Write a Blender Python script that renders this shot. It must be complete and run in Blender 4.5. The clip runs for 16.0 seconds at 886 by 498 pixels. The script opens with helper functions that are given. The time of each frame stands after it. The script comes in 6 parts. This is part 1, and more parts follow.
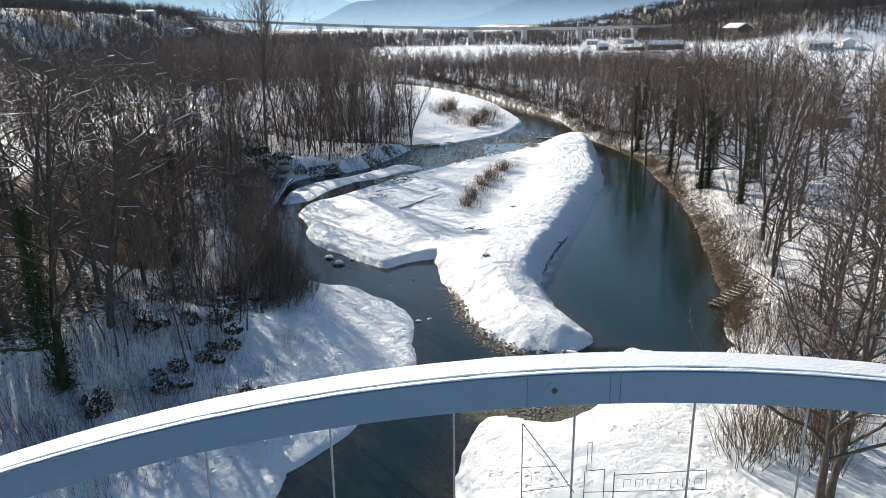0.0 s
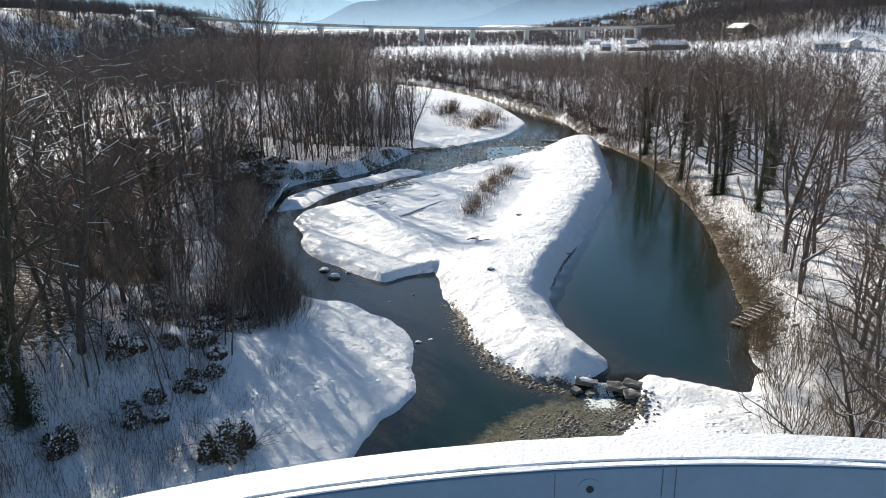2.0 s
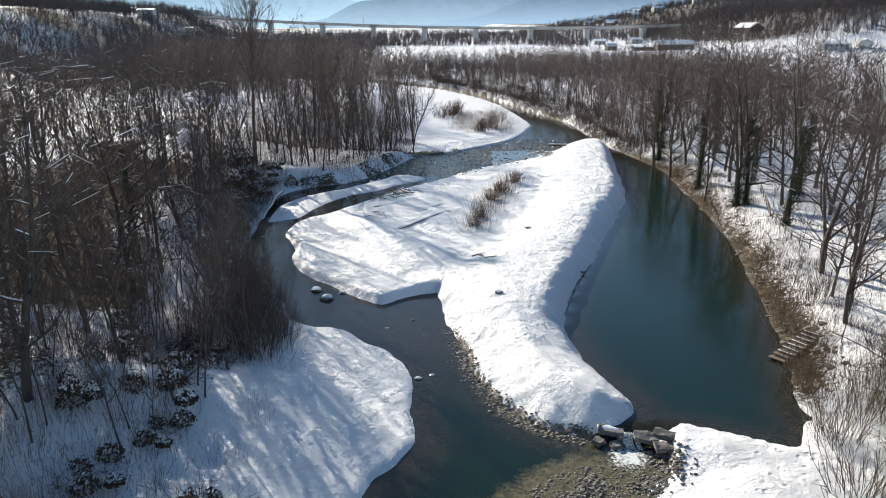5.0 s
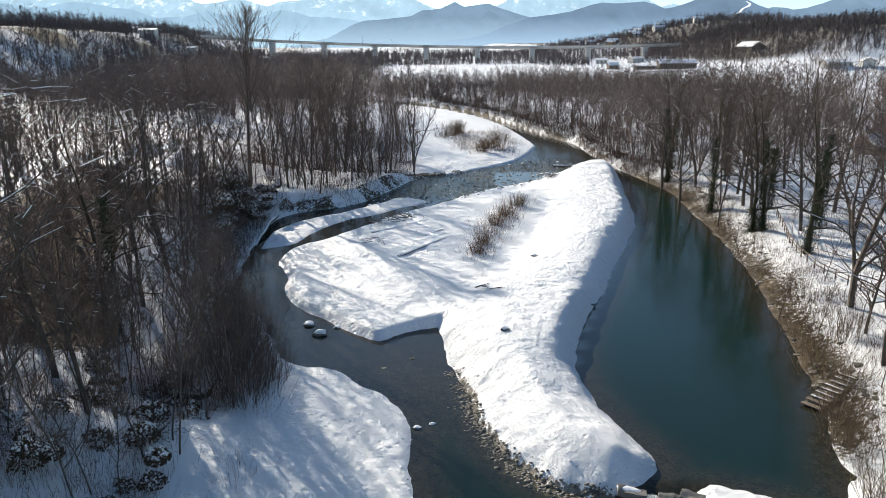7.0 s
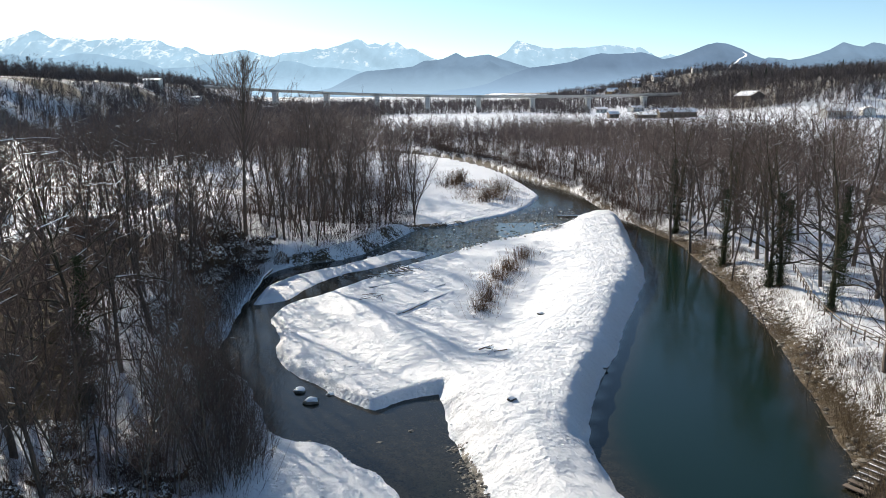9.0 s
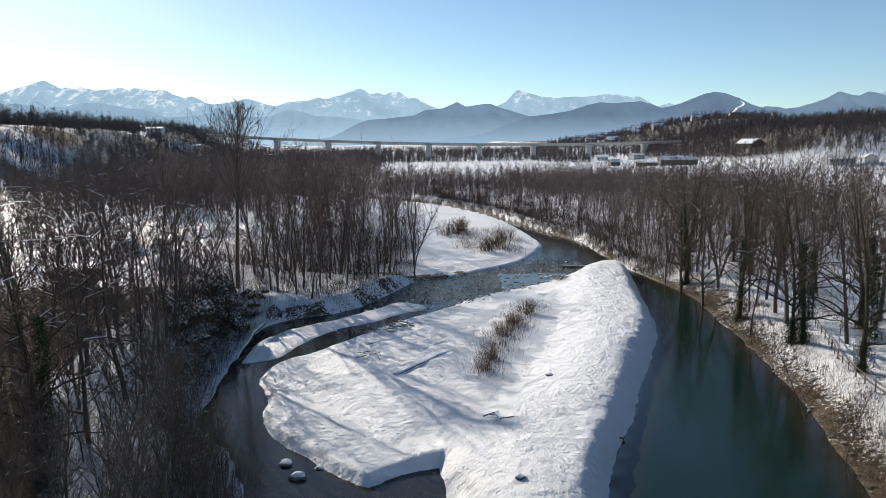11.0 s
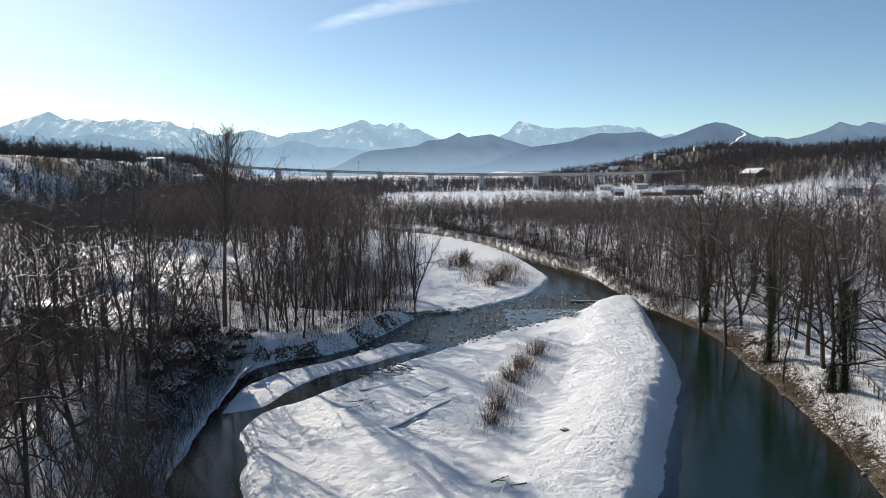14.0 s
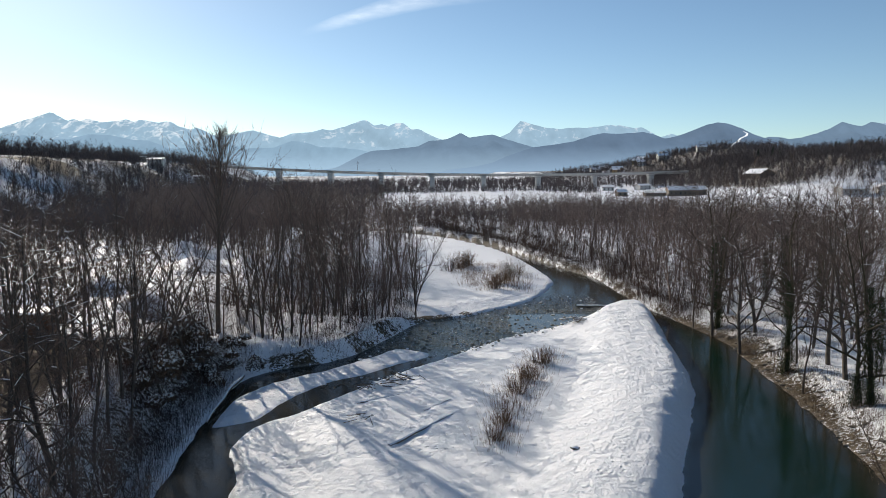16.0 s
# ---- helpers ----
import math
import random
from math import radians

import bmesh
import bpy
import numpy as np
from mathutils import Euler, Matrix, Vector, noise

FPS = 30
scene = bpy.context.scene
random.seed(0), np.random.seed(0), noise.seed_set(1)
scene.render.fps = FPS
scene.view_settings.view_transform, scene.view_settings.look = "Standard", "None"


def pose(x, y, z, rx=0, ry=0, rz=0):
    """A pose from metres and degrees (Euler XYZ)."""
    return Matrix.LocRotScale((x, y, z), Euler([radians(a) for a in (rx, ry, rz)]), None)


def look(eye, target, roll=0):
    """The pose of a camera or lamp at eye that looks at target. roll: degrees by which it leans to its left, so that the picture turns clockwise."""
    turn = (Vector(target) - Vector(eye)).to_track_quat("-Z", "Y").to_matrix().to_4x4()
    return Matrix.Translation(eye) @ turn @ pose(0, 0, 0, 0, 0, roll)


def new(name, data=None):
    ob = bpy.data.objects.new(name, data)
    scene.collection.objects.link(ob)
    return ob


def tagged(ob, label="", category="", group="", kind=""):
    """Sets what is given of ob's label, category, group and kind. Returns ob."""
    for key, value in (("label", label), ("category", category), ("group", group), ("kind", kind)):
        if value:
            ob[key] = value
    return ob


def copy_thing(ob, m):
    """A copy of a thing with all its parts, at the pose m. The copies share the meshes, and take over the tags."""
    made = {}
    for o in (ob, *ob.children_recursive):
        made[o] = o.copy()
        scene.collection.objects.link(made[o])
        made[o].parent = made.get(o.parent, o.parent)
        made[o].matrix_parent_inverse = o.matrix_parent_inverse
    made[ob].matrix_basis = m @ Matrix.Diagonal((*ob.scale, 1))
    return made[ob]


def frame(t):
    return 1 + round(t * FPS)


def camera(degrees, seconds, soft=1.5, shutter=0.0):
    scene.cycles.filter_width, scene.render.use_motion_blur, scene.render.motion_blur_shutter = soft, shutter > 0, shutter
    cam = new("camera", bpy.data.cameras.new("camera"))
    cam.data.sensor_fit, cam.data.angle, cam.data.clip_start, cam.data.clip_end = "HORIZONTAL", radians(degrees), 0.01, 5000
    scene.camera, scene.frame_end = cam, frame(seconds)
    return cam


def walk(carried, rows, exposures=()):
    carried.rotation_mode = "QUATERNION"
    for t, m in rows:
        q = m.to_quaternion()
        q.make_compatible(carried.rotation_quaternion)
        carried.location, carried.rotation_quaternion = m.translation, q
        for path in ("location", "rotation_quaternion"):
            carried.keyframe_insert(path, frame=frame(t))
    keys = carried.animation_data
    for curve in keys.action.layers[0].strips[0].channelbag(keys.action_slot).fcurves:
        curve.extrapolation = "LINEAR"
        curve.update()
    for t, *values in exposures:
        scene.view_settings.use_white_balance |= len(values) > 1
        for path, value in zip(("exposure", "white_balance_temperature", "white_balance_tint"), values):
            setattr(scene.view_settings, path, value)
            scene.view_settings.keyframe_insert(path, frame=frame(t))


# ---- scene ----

# ---------------------------------------------------------------- camera
cam = camera(62.06, 16.0, soft=0.8)
EXPOSURES = ((0.0, 1.21, 6850, 8), (8.0, 1.18, 6850, 8), (9.2, 1.04, 6800, 9), (11.4, 0.68, 6750, 10), (12.0, 0.64, 6750, 10), (16.0, 0.62, 6750, 10))
# seconds, x, y, z, yaw, pitch, roll
PATH = [
    (0.0, 0.0, 0.0, 25.0, -0.045, -16.736, -0.523),
    (0.5, 0.003, 1.278, 24.92, 0.008, -16.694, -0.543),
    (1.0, -0.006, 2.509, 24.861, 0.03, -16.684, -0.548),
    (1.5, -0.006, 3.695, 24.858, 0.065, -16.707, -0.54),
    (2.0, -0.017, 4.848, 24.846, 0.087, -16.709, -0.525),
    (2.5, -0.009, 6.037, 24.872, 0.135, -16.749, -0.506),
    (3.0, -0.025, 7.187, 24.811, 0.162, -16.759, -0.486),
    (3.5, -0.041, 8.4, 24.776, 0.182, -16.767, -0.463),
    (6.0, -0.058, 14.125, 24.64, 0.361, -16.708, -0.452),
    (6.5, -0.038, 15.329, 24.623, 0.385, -16.143, -0.483),
    (7.0, -0.053, 16.566, 24.563, 0.408, -15.357, -0.501),
    (7.5, -0.06, 17.766, 24.561, 0.417, -14.453, -0.507),
    (8.0, -0.053, 18.875, 24.567, 0.444, -13.564, -0.517),
    (8.5, -0.066, 19.942, 24.565, 0.459, -12.619, -0.523),
    (9.0, -0.06, 20.974, 24.546, 0.484, -11.721, -0.542),
    (11.5, -0.043, 27.257, 24.343, 0.56, -7.214, -0.589),
    (12.0, -0.037, 28.571, 24.27, 0.58, -6.435, -0.605),
    (12.5, -0.049, 29.84, 24.238, 0.606, -5.935, -0.612),
    (13.0, -0.07, 31.057, 24.185, 0.629, -5.767, -0.619),
    (13.5, -0.065, 32.256, 24.153, 0.653, -5.757, -0.629),
    (14.0, -0.086, 33.416, 24.126, 0.687, -5.756, -0.632),
    (14.5, -0.104, 34.544, 24.105, 0.717, -5.755, -0.629),
    (15.0, -0.123, 35.584, 24.108, 0.739, -5.757, -0.627),
    (15.5, -0.143, 36.519, 24.158, 0.773, -5.752, -0.628),
    (16.0, -0.176, 37.428, 24.164, 0.808, -5.726, -0.64),
]


def aimed(x, y, z, yaw, pitch, roll):
    a, b = radians(yaw), radians(pitch)
    way = Vector((-math.sin(a) * math.cos(b), math.cos(a) * math.cos(b), math.sin(b)))
    return look(Vector((x, y, z)), Vector((x, y, z)) + way, roll)


walk(cam, [(r[0], aimed(*r[1:])) for r in PATH], exposures=EXPOSURES)

# ---------------------------------------------------------------- sky and sun
SUN_AZ, SUN_EL = radians(33.0), radians(23.0)      # to the left of straight ahead, above the horizon
world = bpy.data.worlds.new("sky")
scene.world = world
world.use_nodes = True
wn = world.node_tree
wn.nodes.clear()
sky = wn.nodes.new("ShaderNodeTexSky")
sky.sky_type = "NISHITA"
sky.sun_disc = False
sky.sun_elevation = SUN_EL
sky.sun_rotation = -SUN_AZ
sky.air_density = 0.72
sky.dust_density = 0.26
sky.ozone_density = 1.5
sky.altitude = 400
bg = wn.nodes.new("ShaderNodeBackground")
bg.inputs["Strength"].default_value = 0.074
wo = wn.nodes.new("ShaderNodeOutputWorld")
tone = wn.nodes.new("ShaderNodeMix")
tone.data_type, tone.blend_type = "RGBA", "MULTIPLY"
tone.inputs[0].default_value = 1.0
tone.inputs[7].default_value = (0.86, 0.98, 1.0, 1)
wn.links.new(sky.outputs[0], tone.inputs[6])
wn.links.new(tone.outputs[2], bg.inputs[0])
wn.links.new(bg.outputs[0], wo.inputs[0])
sun_way = Vector((-math.sin(SUN_AZ) * math.cos(SUN_EL), math.cos(SUN_AZ) * math.cos(SUN_EL), math.sin(SUN_EL)))
sun_data = bpy.data.lights.new("sun", "SUN")
sun_data.energy, sun_data.angle, sun_data.color = 3.5, radians(0.53), (1.0, 0.925, 0.83)
sun = new("sun", sun_data)
sun.matrix_world = look(sun_way * 200, Vector((0, 0, 0)))


# ---------------------------------------------------------------- materials
class Nodes:
    def __init__(self, name):
        self.mat = bpy.data.materials.new(name)
        self.mat.use_nodes = True
        self.tree = self.mat.node_tree
        self.bsdf = self.tree.nodes["Principled BSDF"]
        self.out = self.tree.nodes["Material Output"]
        self.coord = self.tree.nodes.new("ShaderNodeNewGeometry").outputs["Position"]

    def node(self, kind, **values):
        n = self.tree.nodes.new(kind)
        for k, v in values.items():
            n.inputs[k].default_value = v
        return n

    def link(self, a, b):
        self.tree.links.new(a, b)

    def noise(self, scale, detail=4.0, rough=0.55, coord=None, stretch=None):
        n = self.node("ShaderNodeTexNoise", Scale=scale, Detail=detail, Roughness=rough)
        src = coord or self.coord
        if stretch:
            m = self.node("ShaderNodeMapping", Scale=stretch)
            self.link(src, m.inputs["Vector"])
            src = m.outputs[0]
        self.link(src, n.inputs["Vector"])
        return n.outputs["Fac"]

    def ramp(self, fac, *stops):
        r = self.tree.nodes.new("ShaderNodeValToRGB")
        el = r.color_ramp.elements
        while len(el) < len(stops):
            el.new(0.5)
        for e, (at, col) in zip(el, stops):
            e.position = at
            e.color = (*col, 1) if hasattr(col, "__len__") else (col, col, col, 1)
        self.link(fac, r.inputs[0])
        return r.outputs[0]

    def mix(self, fac, a, b):
        m = self.tree.nodes.new("ShaderNodeMix")
        m.data_type = "RGBA"
        for sock, v in ((m.inputs[0], fac), (m.inputs[6], a), (m.inputs[7], b)):
            if hasattr(v, "is_linked"):
                self.link(v, sock)
            else:
                sock.default_value = (*v, 1) if hasattr(v, "__len__") else v
        return m.outputs[2]

    def math(self, op, a, b=0.0):
        m = self.tree.nodes.new("ShaderNodeMath")
        m.operation = op
        for sock, v in ((m.inputs[0], a), (m.inputs[1], b)):
            if hasattr(v, "is_linked"):
                self.link(v, sock)
            else:
                sock.default_value = v
        return m.outputs[0]

    def attr(self, name):
        a = self.tree.nodes.new("ShaderNodeAttribute")
        a.attribute_name = name
        return a.outputs["Fac"]

    def random(self):
        return self.tree.nodes.new("ShaderNodeObjectInfo").outputs["Random"]

    def island(self):
        return self.tree.nodes.new("ShaderNodeNewGeometry").outputs["Random Per Island"]

    def bump(self, height, strength=0.5, distance=0.05, normal=None):
        b = self.node("ShaderNodeBump", Strength=strength, Distance=distance)
        self.link(height, b.inputs["Height"])
        if normal:
            self.link(normal, b.inputs["Normal"])
        return b.outputs[0]

    def done(self, color=None, rough=None, normal=None, metal=None, spec=None):
        for key, v in (("Base Color", color), ("Roughness", rough), ("Normal", normal), ("Metallic", metal), ("Specular IOR Level", spec)):
            if v is None:
                continue
            if hasattr(v, "is_linked"):
                self.link(v, self.bsdf.inputs[key])
            else:
                self.bsdf.inputs[key].default_value = (*v, 1) if hasattr(v, "__len__") else v
        return self.mat


def two_tone(name, a, b, scale, rough, bump=0.3, fine=8.0, dist=0.03, metal=0.0):
    n = Nodes(name)
    big, small = n.noise(scale), n.noise(scale * fine, 6)
    fac = n.math("ADD", n.math("MULTIPLY", big, 0.6), n.math("MULTIPLY", small, 0.4))
    col = n.mix(n.ramp(fac, (0.35, 0.0), (0.65, 1.0)), a, b)
    return n.done(col, rough, n.bump(small, bump, dist), metal)


def ground_material():
    """Snow where it lies, stones and earth where it does not: two attributes of the sheet say which."""
    n = Nodes("snow_and_earth")
    crumb, drift, patch = n.noise(3.2, 9, 0.78), n.noise(0.5, 5), n.noise(1.1, 6, 0.7)
    snow = n.mix(drift, (0.88, 0.90, 0.93), (0.93, 0.93, 0.93))
    vor = n.node("ShaderNodeTexVoronoi", Scale=3.4)
    n.link(n.coord, vor.inputs["Vector"])
    earth = n.mix(n.ramp(patch, (0.35, 0.0), (0.65, 1.0)), (0.055, 0.038, 0.022), (0.150, 0.110, 0.062))
    tint = n.node("ShaderNodeRGBToBW")
    n.link(vor.outputs["Color"], tint.inputs[0])
    stone = n.mix(tint.outputs[0], (0.10, 0.092, 0.078), (0.36, 0.33, 0.28))
    bare_col = n.mix(n.attr("stony"), earth, stone)
    cover = n.math("ADD", n.attr("bare"), n.math("MULTIPLY", n.math("SUBTRACT", n.noise(2.6, 8, 0.75), 0.5), 1.5))
    fac = n.ramp(cover, (0.46, 0.0), (0.56, 1.0))
    col = n.mix(fac, snow, bare_col)
    comb = n.tree.nodes.new("ShaderNodeCombineXYZ")
    n.link(n.math("MULTIPLY", n.attr("across"), 1.9), comb.inputs[0])
    n.link(n.math("MULTIPLY", n.attr("along"), 0.10), comb.inputs[1])
    tracks = n.math("MULTIPLY", n.noise(1.0, 4, 0.6, coord=comb.outputs[0]), n.ramp(n.math("MULTIPLY", n.attr("across"), 0.1), (0.55, 1.0), (0.95, 0.0)))
    pits = n.node("ShaderNodeTexVoronoi", Scale=1.5)
    n.link(n.coord, pits.inputs["Vector"])
    steps = n.math("MULTIPLY", n.ramp(pits.outputs["Distance"], (0.10, 0.0), (0.28, 1.0)), n.ramp(n.noise(0.16, 3), (0.48, 0.0), (0.62, 0.7)))
    h = n.math("ADD", n.math("MULTIPLY", crumb, 0.62), n.math("ADD", n.math("MULTIPLY", drift, 1.4), n.math("MULTIPLY", tracks, 0.5)))
    h = n.math("ADD", n.math("ADD", h, steps), n.math("MULTIPLY", n.noise(1.1, 3, 0.5), 1.1))
    nrm = n.bump(h, 1.0, 0.27)
    rough = n.mix(fac, (0.55,) * 3, (0.9,) * 3)
    return n.done(col, rough, nrm, spec=0.25)


def water_material():
    n = Nodes("river_water")
    deep = n.attr("depth")
    pebble = n.node("ShaderNodeTexVoronoi", Scale=5.5)
    n.link(n.coord, pebble.inputs["Vector"])
    grit = n.math("ADD", n.math("MULTIPLY", n.noise(1.4, 8, 0.75), 0.65), n.math("MULTIPLY", pebble.outputs["Distance"], 0.22))
    bed = n.mix(n.ramp(grit, (0.28, 0.0), (0.66, 1.0)), (0.014, 0.014, 0.010), (0.052, 0.047, 0.033))
    pool = n.mix(n.noise(0.06, 3), (0.005, 0.016, 0.0115), (0.007, 0.024, 0.0165))
    col = n.mix(deep, bed, pool)
    tint = n.node("ShaderNodeRGBToBW")
    n.link(pebble.outputs["Color"], tint.inputs[0])
    shoal = n.mix(n.math("ADD", n.math("MULTIPLY", tint.outputs[0], 0.7), n.math("MULTIPLY", n.noise(0.9, 6, 0.7), 0.4)), (0.022, 0.021, 0.011), (0.185, 0.165, 0.098))
    col = n.mix(n.ramp(n.math("ADD", n.attr("shoal"), n.math("MULTIPLY", n.math("SUBTRACT", n.noise(0.8, 7, 0.75), 0.5), 1.5)), (0.34, 0.0), (0.72, 1.0)), col, shoal)
    rip = n.attr("ripple")
    a = n.noise(2.6, 4, 0.6, stretch=(1.0, 0.55, 1.0))
    b = n.noise(0.55, 3, 0.5)
    h = n.math("ADD", n.math("MULTIPLY", n.math("MULTIPLY", a, rip), 1.0), n.math("MULTIPLY", b, 0.03))
    foam = n.ramp(n.math("ADD", n.attr("foam"), n.math("MULTIPLY", n.math("SUBTRACT", n.noise(4.0, 6, 0.7), 0.5), 1.3)), (0.45, 0.0), (0.65, 1.0))
    col = n.mix(foam, col, (0.75, 0.80, 0.80))
    n.bsdf.inputs["IOR"].default_value = 1.333
    return n.done(col, n.mix(foam, (0.11,) * 3, (0.6,) * 3), n.bump(h, 0.5, 0.10))


def bark_material(name, a, b):
    n = Nodes(name)
    s = n.noise(3.0, 6, 0.6, stretch=(3.0, 3.0, 0.7))
    tone = n.mix(n.random(), a, b)
    col = n.mix(n.ramp(s, (0.3, 0.0), (0.7, 1.0)), tone, tuple(v * 1.7 for v in b))
    return n.done(col, 0.9, n.bump(s, 0.4, 0.04), spec=0.2)


def twig_material(name, a, b):
    n = Nodes(name)
    col = n.mix(n.math("ADD", n.math("MULTIPLY", n.random(), 0.6), n.math("MULTIPLY", n.island(), 0.4)), a, b)
    return n.done(col, 0.8, spec=0.2)


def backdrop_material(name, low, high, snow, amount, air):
    """Far mountains seen through miles of air; the air's own light is put into their glow."""
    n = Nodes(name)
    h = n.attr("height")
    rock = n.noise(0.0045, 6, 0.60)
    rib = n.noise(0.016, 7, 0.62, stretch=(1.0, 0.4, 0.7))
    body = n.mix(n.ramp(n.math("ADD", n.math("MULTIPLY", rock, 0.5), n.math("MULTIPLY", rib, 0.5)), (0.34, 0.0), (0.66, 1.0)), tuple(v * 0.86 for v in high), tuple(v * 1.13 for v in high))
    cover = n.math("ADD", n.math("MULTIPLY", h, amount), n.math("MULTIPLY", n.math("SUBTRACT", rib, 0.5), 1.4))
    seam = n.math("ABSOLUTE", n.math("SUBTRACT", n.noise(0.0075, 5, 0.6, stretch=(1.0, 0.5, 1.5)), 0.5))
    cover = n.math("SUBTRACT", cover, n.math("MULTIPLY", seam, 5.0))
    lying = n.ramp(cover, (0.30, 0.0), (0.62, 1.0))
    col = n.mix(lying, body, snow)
    # paler towards the foot: valley haze mixed into the glowing colour
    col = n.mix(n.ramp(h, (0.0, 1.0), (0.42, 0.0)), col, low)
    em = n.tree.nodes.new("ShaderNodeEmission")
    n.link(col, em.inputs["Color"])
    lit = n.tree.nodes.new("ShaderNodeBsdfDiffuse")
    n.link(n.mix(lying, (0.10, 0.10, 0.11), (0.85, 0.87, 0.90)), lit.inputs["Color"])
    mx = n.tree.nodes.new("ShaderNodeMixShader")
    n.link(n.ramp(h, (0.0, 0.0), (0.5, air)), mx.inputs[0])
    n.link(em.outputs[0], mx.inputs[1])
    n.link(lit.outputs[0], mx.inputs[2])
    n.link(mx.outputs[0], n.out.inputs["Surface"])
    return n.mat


GROUND = ground_material()
WATER = water_material()
SNOW = two_tone("snow", (0.84, 0.86, 0.89), (0.90, 0.90, 0.90), 1.5, 0.55, 0.5, 6.0, 0.08)
BARK = bark_material("grey_bark", (0.045, 0.037, 0.031), (0.082, 0.068, 0.057))
IVY_BARK = bark_material("ivied_bark", (0.030, 0.028, 0.018), (0.055, 0.046, 0.030))
TWIGS = twig_material("bare_twigs", (0.100, 0.070, 0.058), (0.190, 0.134, 0.110))
# TWIGS lightened for the farther thickets: distance haze put into the colour
HAZED_TWIGS = twig_material("hazed_grey_brown_twigs", (0.120, 0.090, 0.080), (0.215, 0.165, 0.145))
DARK_TWIGS = twig_material("dark_twigs", (0.052, 0.038, 0.031), (0.105, 0.074, 0.060))
RUST_TWIGS = twig_material("rusty_twigs", (0.14, 0.075, 0.038), (0.22, 0.13, 0.07))
DRY_TWIGS = twig_material("dry_twigs", (0.14, 0.105, 0.065), (0.24, 0.19, 0.12))
FAR_TWIGS = twig_material("far_wood", (0.064, 0.054, 0.056), (0.125, 0.105, 0.104))
BRAMBLE = twig_material("bramble_leaves", (0.060, 0.040, 0.026), (0.130, 0.088, 0.058))
IVY = twig_material("ivy_leaves", (0.020, 0.030, 0.012), (0.050, 0.062, 0.026))
NEEDLES = twig_material("fir_needles", (0.016, 0.026, 0.016), (0.034, 0.048, 0.028))
ROCK = two_tone("bank_stone", (0.09, 0.08, 0.065), (0.24, 0.22, 0.185), 1.3, 0.85, 0.5)
SLAB = two_tone("weir_stone", (0.09, 0.088, 0.08), (0.23, 0.22, 0.20), 1.0, 0.8, 0.4)
STEEL = two_tone("blue_painted_steel", (0.125, 0.205, 0.315), (0.145, 0.235, 0.355), 0.6, 0.5, 0.05)
DARK_STEEL = two_tone("dark_steel", (0.05, 0.055, 0.06), (0.09, 0.095, 0.10), 3.0, 0.5, 0.1, metal=0.4)
GALVANISED = two_tone("galvanised_steel", (0.22, 0.24, 0.26), (0.34, 0.36, 0.38), 3.0, 0.45, 0.1, metal=0.5)
CONCRETE = two_tone("concrete", (0.36, 0.36, 0.36), (0.48, 0.48, 0.47), 0.15, 0.85, 0.2)
WOOD = two_tone("weathered_wood", (0.11, 0.085, 0.065), (0.20, 0.16, 0.12), 2.0, 0.85, 0.4)
PLASTER = two_tone("pale_plaster", (0.55, 0.53, 0.50), (0.66, 0.64, 0.60), 0.4, 0.9, 0.1)
OCHRE = two_tone("ochre_plaster", (0.42, 0.27, 0.12), (0.50, 0.34, 0.17), 0.4, 0.9, 0.1)
TILE = two_tone("roof_tile", (0.20, 0.10, 0.07), (0.28, 0.15, 0.10), 0.6, 0.85, 0.2)
GLASS = two_tone("dark_window", (0.02, 0.025, 0.03), (0.03, 0.035, 0.04), 1.0, 0.1, 0.0)
RUST = two_tone("rusted_sheet", (0.11, 0.055, 0.03), (0.17, 0.085, 0.045), 1.2, 0.75, 0.3)


# ---------------------------------------------------------------- mesh helpers
def mesh_object(name, verts, faces, material, parent=None, label="", smooth=False):
    me = bpy.data.meshes.new(name)
    me.from_pydata([tuple(v) for v in verts] if not isinstance(verts, np.ndarray) else verts.tolist(), [],
                   faces if not isinstance(faces, np.ndarray) else faces.tolist())
    me.materials.append(material)
    if smooth:
        me.polygons.foreach_set("use_smooth", [True] * len(me.polygons))
    me.update()
    ob = new(name, me)
    if parent:
        ob.parent = parent
    return tagged(ob, label)


def part(name, bm, material, parent, label=""):
    me = bpy.data.meshes.new(name)
    bm.to_mesh(me)
    bm.free()
    me.materials.append(material)
    ob = new(name, me)
    ob.parent = parent
    return tagged(ob, label)


def box(bm, x0, x1, y0, y1, z0, z1, bevel=0.0):
    m = Matrix.LocRotScale(((x0 + x1) / 2, (y0 + y1) / 2, (z0 + z1) / 2), None, (x1 - x0, y1 - y0, z1 - z0))
    got = bmesh.ops.create_cube(bm, size=1.0, matrix=m)
    if bevel:
        edges = {e for v in got["verts"] for e in v.link_edges}
        bmesh.ops.bevel(bm, geom=list(edges), offset=bevel, segments=1, affect="EDGES")


